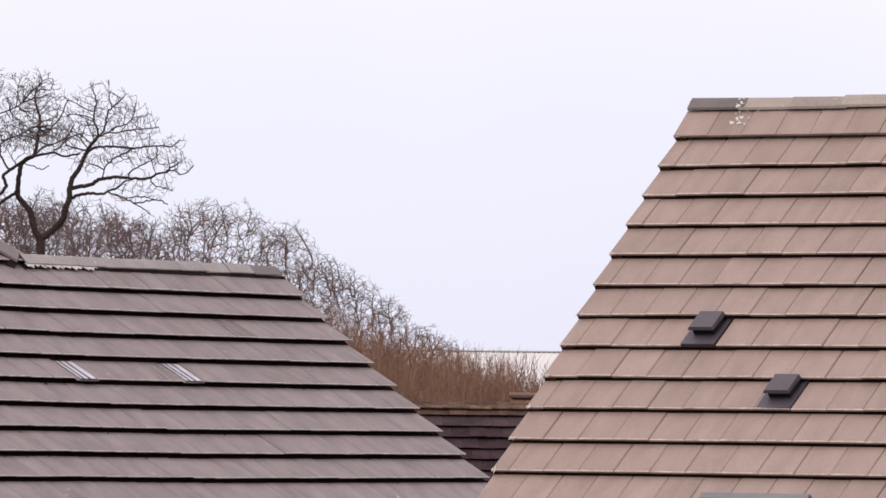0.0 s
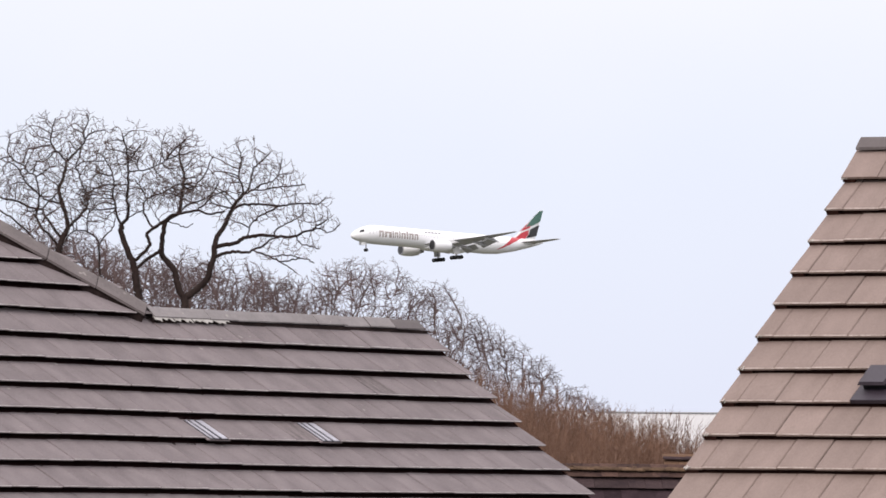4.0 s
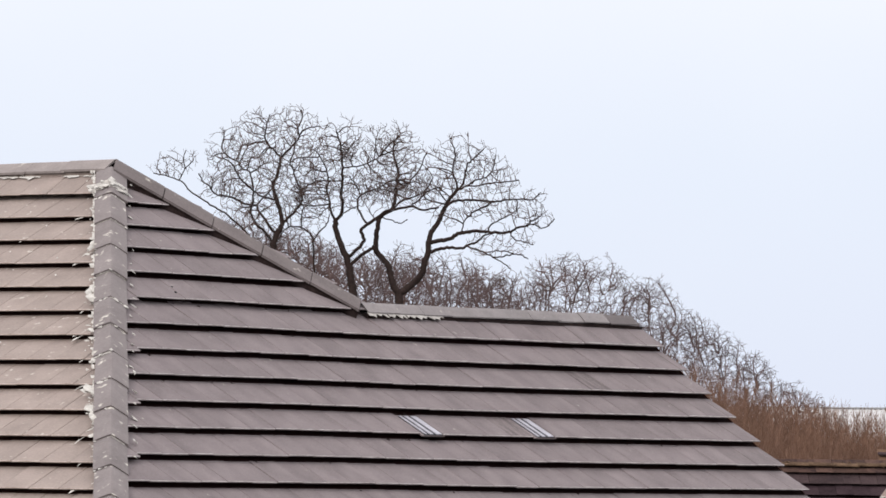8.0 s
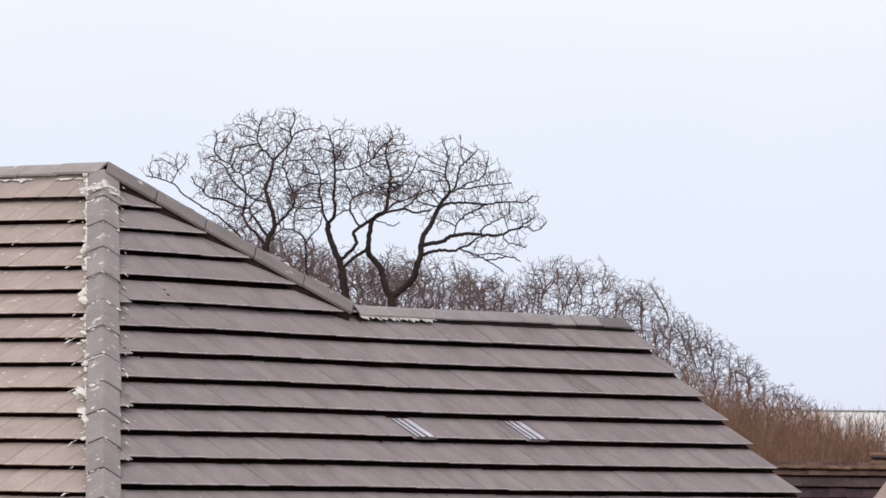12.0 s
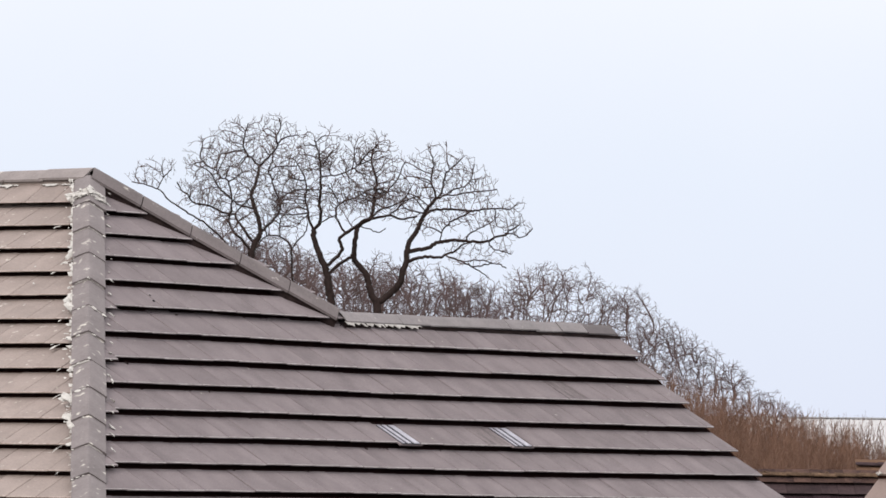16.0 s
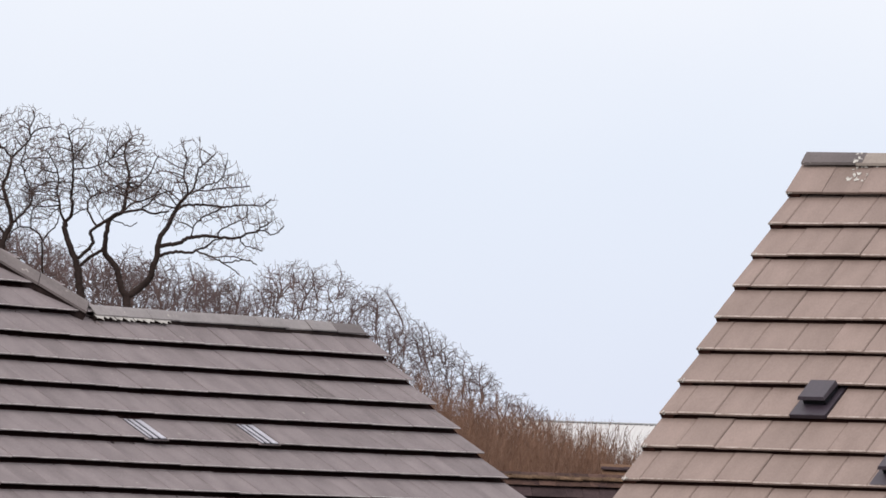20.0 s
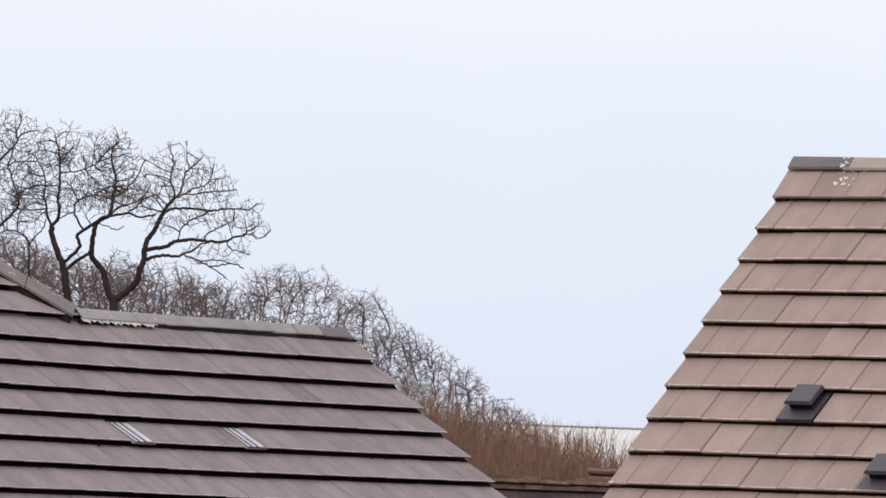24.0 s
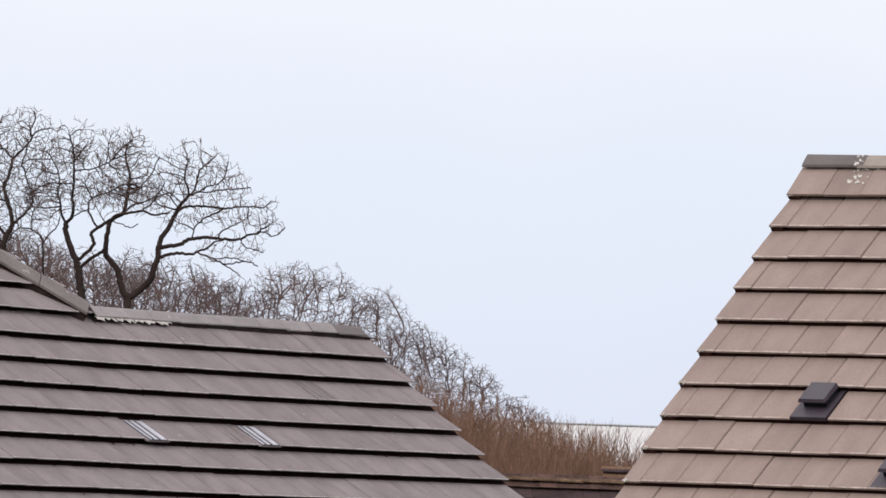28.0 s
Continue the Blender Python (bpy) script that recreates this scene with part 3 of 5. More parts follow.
        spots.append((top - along * (0.50 + RNG.gauss(0, 0.06) + abs(x) * 0.25) + side * x + hup * (0.046 - abs(x) * (0.42 if x < 0 else 0.66)), hup - side * (0.3 if x < 0 else -0.5), 0.008 + 0.03 * RNG.random() ** 2))
    blobs(spots, M_MORTAR, home, RNG, "joint_mortar")
    ym = RIDGE_Y - 0.090
    mortar_strip(home, (xb - 0.02, ym, front_z(ym) - 0.004), (xb + 1.12, ym, front_z(ym) - 0.004), -up_f, normal, 0.105, RNG, ((0.24, 0.26), (0.48, 0.50)), material=M_SMEAR, ragged=0.4)
    spots = []
    for j in range(46):
        v = RNG.uniform(0.1, 4.2)
        y = APEX.y - RNG.uniform(-2.0, 0.2) - v * 0.35
        x = APEX.x - v * math.cos(PITCH_S)
        if y > APEX.y - (APEX.x - x) / hip_k * 1 + 0.2:
            spots.append((Vector((x, y, side_z(x) - 0.012)), Vector((-0.54, 0, 0.84)), RNG.uniform(0.010, 0.024)))
    for i in range(2, 14):
        v = -gs * i + 0.16
        px = org.x + v * math.cos(PITCH_S)
        pz = org.z + v * math.sin(PITCH_S) - 0.022
        py = APEX.y + (px - APEX.x) / hip_k + 0.20
        for _ in range(RNG.choice((1, 2, 2))):
            ln2, dn = RNG.uniform(0.04, 0.16), RNG.uniform(0.05, 0.16)
            q = Vector((px, py, pz)) + up_s * RNG.uniform(-0.10, 0.08)
            mortar_strip(home, q, q + Vector((0, ln2, 0)) - up_s * dn, up_s, (-0.54, 0, 0.84), RNG.uniform(0.04, 0.085), RNG, (), "mortar_smear")
    part("ridge_bed", box(bmesh.new(), (APEX.x - 0.125, APEX.y + 0.05, APEX.z - 0.16), (APEX.x + 0.125, far, APEX.z - 0.055)), M_TILE_W, home)
    xm = APEX.x - 0.145
    mortar_strip(home, (xm, APEX.y + 0.1, side_z(xm) + 0.002), (xm, APEX.y + 3.2, side_z(xm) + 0.002), -up_s, (-0.54, 0, 0.84), 0.06, RNG, ((0.12, 0.2), (0.4, 0.44), (0.63, 0.7)))
    blobs(spots, M_MORTAR, home, RNG, "mortar_crumbs")
    return home


hipped_house()


# ---------------------------------------------------------------- house with plain gabled roof
def gabled_house():
    rng = random.Random(23)
    home = thing("gabled_house", pose(4.3937, 46.799, 0, 0, 0, -35.21), "brick house with plain gabled roof of buff-brown concrete tiles", "house")
    p = radians(44.34)
    tan, z1, gauge, width = math.tan(p), EYE + 2.265, 0.3356, 0.30
    ry = 0.262
    zr = z1 + ry * tan
    ye = (5.0 - z1) / tan
    length = 9.0
    back = 2 * ry - ye
    part("wall", box(bmesh.new(), (0.12, ye + 0.35, 0), (length, ye + 0.6, 5.0)), M_BRICK, home)
    part("wall", box(bmesh.new(), (0.12, back - 0.6, 0), (length, back - 0.35, 5.0)), M_BRICK, home)
    for x in (0.12, length):
        bm = bmesh.new()
        slab(bm, [(x, ye + 0.62, 0), (x, back - 0.62, 0), (x, back - 0.62, 5.0), (x, ry, zr - 0.3), (x, ye + 0.62, 5.0)], (0.25, 0, 0))
        part("gable_wall", bm, M_BRICK, home)
    drop = -0.085
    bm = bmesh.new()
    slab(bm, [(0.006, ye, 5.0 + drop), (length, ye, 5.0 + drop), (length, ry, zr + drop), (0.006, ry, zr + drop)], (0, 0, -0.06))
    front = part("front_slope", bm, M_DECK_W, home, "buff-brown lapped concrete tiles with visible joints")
    bm = bmesh.new()
    slab(bm, [(0.03, back, 5.0 + drop), (length, back, 5.0 + drop), (length, ry + 0.003, zr + drop), (0.03, ry + 0.003, zr + drop)], (0, 0, -0.06))
    part("back_slope", bm, M_TILE_R, home)
    up_f = Vector((0, math.cos(p), math.sin(p)))
    org = Vector((0, 0, z1))
    vents = [(7, 1.05), (9, 2.0705)]

    def cut(i):
        hi = 5.1
        planes = [(0, 1, (ry + 0.01) / math.cos(p))]
        return 0.0, hi, planes

    org.x = -0.035
    lay, normal, up = tile_slope(front, org, (1, 0, 0), up_f, range(1, 13), gauge, width, 0.052, 0.020, M_TILE_R, cut, vents, rng, length=0.345, seam=0.0010, twist=1.0, chamfer=0.007, nose_lit=M_NOSE_LIT_W)
    tile_slope(front, org, (1, 0, 0), up_f, range(0, 1), gauge, width, 0.010, 0.020, M_TILE_R, cut, (), rng, length=0.375, seam=0.0012)
    # filling under the tile ends along the verge, coloured dark to carry on the shade line
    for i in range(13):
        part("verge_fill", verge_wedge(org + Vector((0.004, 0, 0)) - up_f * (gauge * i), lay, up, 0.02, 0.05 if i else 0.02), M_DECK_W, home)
    # hooded vent tiles
    for i, x in vents:
        x = round((x - (width / 2 if i % 2 else 0)) / width) * width + (width / 2 if i % 2 else 0)
        m = Matrix.Translation(org + Vector((x + (0.005 if i > 8 else -0.008), 0, 0)) - up_f * (gauge * i + 0.012)) @ Matrix((Vector((1, 0, 0)), lay, up)).transposed().to_4x4()
        vent = part("vent_tile", box(bmesh.new(), (0.006, 0.016, -0.026), (width - 0.006, 0.40, 0.006), bevel=0.003), M_VENT_R, home, "dark plastic hooded roof vent")
        vent.matrix_basis = m
        bm = bmesh.new()
        a = [(0.042, 0.115, 0.062), (width - 0.042, 0.115, 0.062), (width - 0.042, 0.335, 0.05), (0.042, 0.335, 0.05)]
        bot = [bm.verts.new(q) for q in a]
        top = [bm.verts.new((q[0] + (0.01 if q[0] < 0.15 else -0.01), q[1] + (0.012 if q[1] < 0.3 else 0), 0.084)) for q in a]
        bm.faces.new(bot[::-1])
        bm.faces.new(top)
        for j in range(4):
            bm.faces.new((bot[j], bot[(j + 1) % 4], top[(j + 1) % 4], top[j]))
        part("hood", bm, M_VENT_R, vent)
        part("throat", box(bmesh.new(), (0.06, 0.15, 0.004), (width - 0.06, 0.34, 0.064)), M_SLOT, vent)
    # rooflight low on the slope
    m = Matrix.Translation(org + Vector((1.93, 0, 0)) - up_f * 5.135) @ Matrix((Vector((1, 0, 0)), up_f, normal)).transposed().to_4x4()
    light = new("rooflight")
    light.parent = home
    light.matrix_basis = m
    for lo, hi in (((0, 1.10, -0.05), (0.90, 1.17, 0.075)), ((0, 0, -0.05), (0.90, 0.07, 0.075)), ((0, 0.07, -0.05), (0.07, 1.10, 0.075)), ((0.83, 0.07, -0.05), (0.90, 1.10, 0.075))):
        part("frame", box(bmesh.new(), lo, hi, bevel=0.006), M_FRAME, light)
    part("pane", box(bmesh.new(), (0.07, 0.07, 0.02), (0.83, 1.10, 0.035)), M_GLASS, light)
    # ridge
    bed = box(bmesh.new(), (0.008, ry - 0.030, zr - 0.12), (length, ry + 0.030, zr - 0.012))
    part("ridge_bed", bed, M_BED, home)
    cap_run(home, Vector((-0.018, ry, zr + 0.025)), Vector((length, ry, zr + 0.025)), 20, 0.075, (1.05, 1.05), M_RIDGE_L, rng, "ridge_tile", 0.02, 0.022, odd=((0,), M_RIDGE_D), flare=0.004)
    # verge mortar at each step, crumbs below the ridge
    spots = []
    for i in range(13):
        q = org - up_f * (gauge * i)
        for k in range(3):
            spots.append((q + Vector((0.005 + 0.02 * k, 0, 0)) - up * 0.008 + lay * 0.004, (-0.6, -0.6, 0.4), rng.uniform(0.012, 0.024)))
    blobs(spots, M_MORTAR, home, rng, "verge_mortar")
    spots = [(org + Vector((0.50 + rng.gauss(0, 0.05), 0, 0)) + up_f * rng.uniform(0.12, 0.29) - normal * 0.003, normal, 0.005 + 0.020 * rng.random() ** 2) for j in range(22)]
    for x0, x1, many in ((0.0, 0.09, 12), (0.40, 0.50, 10), (0.7, 2.6, 16)):
        for _ in range(many):
            f = rng.random()
            spots.append((Vector((rng.uniform(x0, x1), ry - 0.078 * f, zr + 0.047 - 0.082 * f)), (0, -0.7, 0.7), 0.004 + 0.014 * rng.random() ** 2))
    blobs(spots, M_MORTAR, home, rng, "ridge_mortar")
    return home


M_GLASS = surface("dark_rooflight_glass", (0.02, 0.025, 0.03), (0.03, 0.035, 0.04), 0.08, 2.0, 10.0, 0.0)
M_RIDGE_L = surface("pale_buff_ridge", (0.17, 0.14, 0.12), (0.24, 0.205, 0.18), 0.9, 4.0, 40.0, 0.4, 0.12, 0.05)
gabled_house()


# ---------------------------------------------------------------- dark low house between the two
def low_house(x, y, turn, zr, reach, tiled, label, seed, ridge, courses, mossy):
    rng = random.Random(seed)
    home = thing("low_house", pose(x, y, 0, 0, 0, turn), label, "house")
    p = radians(40)
    tan, gauge, width = math.tan(p), 0.335, 0.33
    half = 4.2
    eave = zr - half * tan
    end = reach - 0.2
    part("wall", box(bmesh.new(), (-end, -half + 0.4, 0), (end, -half + 0.65, eave)), M_BRICK, home)
    part("wall", box(bmesh.new(), (-end, half - 0.65, 0), (end, half - 0.4, eave)), M_BRICK, home)
    for gx in (-reach, end):
        bm = bmesh.new()
        slab(bm, [(gx, -half + 0.42, 0), (gx, half - 0.42, 0), (gx, half - 0.42, eave), (gx, 0, zr - 0.3), (gx, -half + 0.42, eave)], (0.2, 0, 0))
        part("gable_wall", bm, M_BRICK, home)
    bm = bmesh.new()
    slab(bm, [(-reach, -half, eave - 0.1), (reach, -half, eave - 0.1), (reach, 0, zr - 0.1), (-reach, 0, zr - 0.1)], (0, 0, -0.06))
    front = part("front_slope", bm, M_DECK, home, "dark grey-brown lapped tiles")
    bm = bmesh.new()
    slab(bm, [(-reach, half, eave - 0.1), (reach, half, eave - 0.1), (reach, 0.003, zr - 0.1), (-reach, 0.003, zr - 0.1)], (0, 0, -0.06))
    part("back_slope", bm, M_SLATE, home)
    up_f = Vector((0, math.cos(p), math.sin(p)))
    for rows, material in zip((range(0, 1), range(1, 2), range(2, 8)), courses):
        tile_slope(front, Vector((0, 0, zr)) - up_f * 0.25, (1, 0, 0), up_f, rows, gauge, width, 0.062, 0.010, material, lambda i: (*tiled, []), (), rng, length=0.37, seam=0.0008, twist=1.7)
    part("lower_tiling", slab(bmesh.new(), [(-reach, -half, eave - 0.06), (reach, -half, eave - 0.06), (reach, -2.1, zr - 2.1 * tan - 0.06), (-reach, -2.1, zr - 2.1 * tan - 0.06)], (0, 0, -0.03)), M_SLATE, home)
    cap_run(home, (-reach, 0, zr + 0.02), (reach, 0, zr + 0.02), int(reach * 4.4), 0.082, (0.60, 0.60), ridge, rng, "ridge_tile", 0.02, 0.012)
    # cushions of moss along the ridge
    if mossy:
        spots = [(Vector((rng.uniform(*tiled), rng.gauss(-0.03, 0.03), zr + 0.035)), (0, 0, 1), rng.uniform(0.015, 0.04)) for _ in range(mossy)]
        blobs(spots, M_LICHEN, home, rng, "moss")
    return home


M_MOSS = surface("lichened_brown_tile", (0.020, 0.0125, 0.0135), (0.090, 0.052, 0.040), 0.95, 2.2, 14.0, 0.4, 0.15, spec=0.1)
M_SLATE_B = surface("brown_dark_tile", (0.020, 0.0130, 0.0145), (0.050, 0.033, 0.033), 0.95, 4.0, 30.0, 0.3, 0.2, spec=0.1)
M_BROWN = surface("plain_brown_tile", (0.085, 0.048, 0.031), (0.135, 0.080, 0.052), 0.95, 2.0, 20.0, 0.2, 0.1, spec=0.1)
low_house(7.4, 125, 4, EYE + 0.39, 7.0, (-3.2, 3.6), "low brick house with dark tiled roof and mossy ridge", 5, M_LICHEN, (M_MOSS, M_SLATE_B, M_SLATE), 40)
low_house(14.65, 137, 2, EYE + 0.66, 5.6, (-5.6, -3.0), "low brick house with brown ridge behind its neighbour", 6, M_SLATE_B, (M_BROWN, M_BROWN, M_BROWN), 0)


# ---------------------------------------------------------------- warehouse with profiled steel roof
def warehouse():
    home = thing("warehouse", pose(22, 250, 0, 0, 0, -8), "large warehouse with pale profiled steel roof", "warehouse")
    zr, ze, half, depth = EYE + 2.93, EYE + 0.1, 34.0, 22.0
    for lo, hi in (((-half, -depth, 0), (half, -depth + 0.2, ze)), ((-half, depth - 0.2, 0), (half, depth, ze)), ((-half, -depth + 0.2, 0), (-half + 0.2, depth - 0.2, ze)), ((half - 0.2, -depth + 0.2, 0), (half, depth - 0.2, ze))):
        part("wall", box(bmesh.new(), lo, hi), M_STEEL_W, home)
    for sgn in (-1, 1):
        verts, faces = [], []
        n = int(2 * half / 0.2)
        for k in range(n):
            x = -half + k * 0.2
            for dx, dz in ((0, 0), (0.11, 0), (0.125, 0.018), (0.185, 0.018)):
                for y, z in ((sgn * (depth + 0.3), ze), (0, zr)):
                    verts.append((x + dx, y, z + dz))
        m = len(verts) // 2
        for k in range(m - 1):
            faces.append((2 * k, 2 * k + 2, 2 * k + 3, 2 * k + 1))
        base = len(verts)
        verts += [(x, y, z - 0.15) for x, y, z in ((-half, sgn * (depth + 0.3), ze), (half, sgn * (depth + 0.3), ze), (half, 0, zr), (-half, 0, zr))]
        faces.append((base, base + 1, base + 2, base + 3))
        piece("roof_sheet", mesh_of("roof_sheet", verts, faces, M_STEEL), home)
    part("ridge_flashing", slab(bmesh.new(), [(-half, -0.3, zr + 0.05), (half, -0.3, zr + 0.05), (half, 0.3, zr + 0.055), (-half, 0.3, zr + 0.05)], (0, 0, -0.05)), M_STEEL_W, home)


warehouse()


# ---------------------------------------------------------------- bare winter trees
def tubes(name, segs, sides, material, parent, label=""):
    """One mesh of tapered tubes; segs: rows of x0 y0 z0 x1 y1 z1 r0 r1."""
    a = np.array(segs, dtype=float)
    p, q, r0, r1 = a[:, 0:3], a[:, 3:6], a[:, 6:7], a[:, 7:8]
    d = q - p
    d /= np.maximum(np.linalg.norm(d, axis=1, keepdims=True), 1e-9)
    p, q = p - d * r0 * 0.35, q + d * r1 * 0.35
    ref = np.where(np.abs(d[:, 2:3]) < 0.9, np.array([[0, 0, 1.0]]), np.array([[1.0, 0, 0]]))
    u = np.cross(d, ref)
    u /= np.linalg.norm(u, axis=1, keepdims=True)
    v = np.cross(d, u)
    rings = []
    for c, r in ((p, r0), (q, r1)):
        for k in range(sides):
            an = 2 * math.pi * k / sides
            rings.append(c + r * (math.cos(an) * u + math.sin(an) * v))
    n = len(a)
    verts = np.stack(rings, axis=1).reshape(-1, 3)
    base = (np.arange(n) * 2 * sides)[:, None]
    quads = np.concatenate([base + np.array([[k, (k + 1) % sides, sides + (k + 1) % sides, sides + k]]) for k in range(sides)])
    me = bpy.data.meshes.new(name)
    me.vertices.add(len(verts))
    me.vertices.foreach_set("co", verts.ravel())
    me.loops.add(quads.size)
    me.loops.foreach_set("vertex_index", quads.ravel().astype(np.int32))
    me.polygons.add(len(quads))
    me.polygons.foreach_set("loop_start", (np.arange(len(quads)) * 4).astype(np.int32))
    me.polygons.foreach_set("use_smooth", np.ones(len(quads), dtype=bool))
    me.materials.append(material)
    me.update(calc_edges=True)
    ob = new(name, me)
    ob.parent = parent
    return tagged(ob, label)


def smooth_line(pts, n=3):
    """Points on a soft curve through the given ones."""
    out = []
    for i in range(len(pts) - 1):
        a, b, c, d = pts[max(i - 1, 0)], pts[i], pts[i + 1], pts[min(i + 2, len(pts) - 1)]
        for k in range(n):
            t = k / n
            out.append(0.5 * ((2 * b) + (c - a) * t + (2 * a - 5 * b + 4 * c - d) * t * t + (3 * b - a - 3 * c + d) * t ** 3))
    out.append(pts[-1])
    return out


def colonize(tree, targets, seed, step, reach, kill, wiggle=0.16, lift=0.04, rounds=110, heart=(0, 0, 0), spread=0.35):
    """Branches that grow from a tree's points (places, parents, headings) towards free places in the crown until each has a twig near it."""
    rnd = np.random.RandomState(seed)
    pos, parent, way = tree
    parent = list(parent)
    kids = [0] * len(pos)
    for p in parent:
        if p >= 0:
            kids[p] += 1
    tg = np.array(targets, dtype=float)
    gap = np.linalg.norm(tg[:, None, :] - pos[None, :, :], axis=2)
    near, dist = gap.argmin(axis=1), gap.min(axis=1)
    alive = dist > kill
    for _ in range(rounds):
        pull = alive & (dist < reach)
        if not pull.any():
            break
        fresh, heads = [], []
        for i in np.unique(near[pull]):
            mine = pull & (near == i)
            if kids[i] >= (3 if parent[i] >= 0 else 2):
                alive[mine] = False
                continue
            to = tg[mine] - pos[i]
            d = (to / np.linalg.norm(to, axis=1, keepdims=True)).mean(axis=0)
            out = pos[i] - np.array(heart)
            d = d + 0.45 * way[i] + spread * out / max(np.linalg.norm(out), 0.1) + rnd.normal(0, wiggle, 3) + np.array((0, 0, lift))
            d /= max(np.linalg.norm(d), 1e-6)
            kids[i] += 1
            parent.append(int(i))
            kids.append(0)
            fresh.append(pos[i] + d * step * rnd.uniform(0.8, 1.2))
            heads.append(d)
        if not fresh:
            break
        base = len(pos)
        pos = np.vstack([pos, fresh])
        way = np.vstack([way, heads])
        gap = np.linalg.norm(tg[:, None, :] - np.array(fresh)[None, :, :], axis=2)
        k, g = gap.argmin(axis=1), gap.min(axis=1)
        closer = g < dist
        near = np.where(closer, base + k, near)
        dist = np.where(closer, g, dist)
        alive &= dist > kill
    return pos, parent, way


def rooted(seeds):
    pos = np.array([tuple(p) for p in seeds], dtype=float)
    return pos, [-1] * len(pos), np.zeros_like(pos)


def twig_rows(pos, parent, way, seed, fine, spurs=1.0, power=2.55, most=0.032):
    """Tapered segments for grown branches: stout ones and fine ones, with short spurs at the ends."""
    rnd = random.Random(seed)
    n = len(pos)
    load = [0.0] * n
    ends = [True] * n
    for i in range(n - 1, -1, -1):
        p = parent[i]
        if p >= 0:
            load[i] = load[i] or fine ** power
            load[p] += load[i]
            ends[p] = False
    r = [min(v ** (1 / power), most) if v else fine for v in load]
    stout, thin = [], []
    for i in range(n):
        p = parent[i]
        if p < 0:
            continue
        row = (*pos[p], *pos[i], min(r[p], r[i] * 1.3), r[i])
        (stout if r[i] > fine * 2.1 else thin).append(row)
        if (ends[i] and rnd.random() < spurs) or rnd.random() < 0.22 * spurs:
            for _ in range(2 if ends[i] else 1):
                d = Vector(way[i]) + Vector((rnd.gauss(0, 0.5), rnd.gauss(0, 0.5), rnd.gauss(0.25, 0.45)))
                q = Vector(pos[i])
                for k in range(2):
                    d = (d.normalized() + Vector((rnd.gauss(0, 0.2), rnd.gauss(0, 0.2), rnd.gauss(0.08, 0.2)))).normalized()
                    e = q + d * rnd.uniform(0.05, 0.11)
                    thin.append((*q, *e, fine * (0.95 - 0.1 * k), fine * (0.85 - 0.15 * k)))
                    q = e
    return stout, thin


def tuft(tree, x, y, z, rx, rz, count, seed):
    """A dense brown clump of short twigs caught in the branches."""
    rnd = random.Random(seed)
    rows = []
    for _ in range(count):
        d = Vector((rnd.gauss(0, 1), rnd.gauss(0, 1), rnd.gauss(0, 1))).normalized() * rnd.random() ** 0.5
        p = Vector((x + d.x * rx, y + d.y * rx, z + d.z * rz))
        w = Vector((rnd.gauss(0, 1), rnd.gauss(0, 1), rnd.gauss(0.2, 0.8))).normalized() * rnd.uniform(0.06, 0.16)
        rows.append((*(p - w * 0.5), *(p + w * 0.5), 0.008, 0.005))
    tagged(tubes("twig_clump", rows, 3, M_TWIG, tree, "dense brown clump of twigs"), kind="stuff")


def crown_places(rnd, lobes, per_area):
    """Free places in a crown of egg-shaped lobes (centre, half-axes), denser towards the outside."""
    out = []
    for c, h in lobes:
        for _ in range(int(math.pi * h[0] * h[2] * per_area) + 3):
            d = Vector((rnd.gauss(0, 1), rnd.gauss(0, 1), rnd.gauss(0, 1))).normalized() * rnd.random() ** 0.38
            out.append((c[0] + d.x * h[0], c[1] + d.y * h[1], c[2] + d.z * h[2]))
    return out


OAK_FILL, OAK_FINE = 84, 0.0069


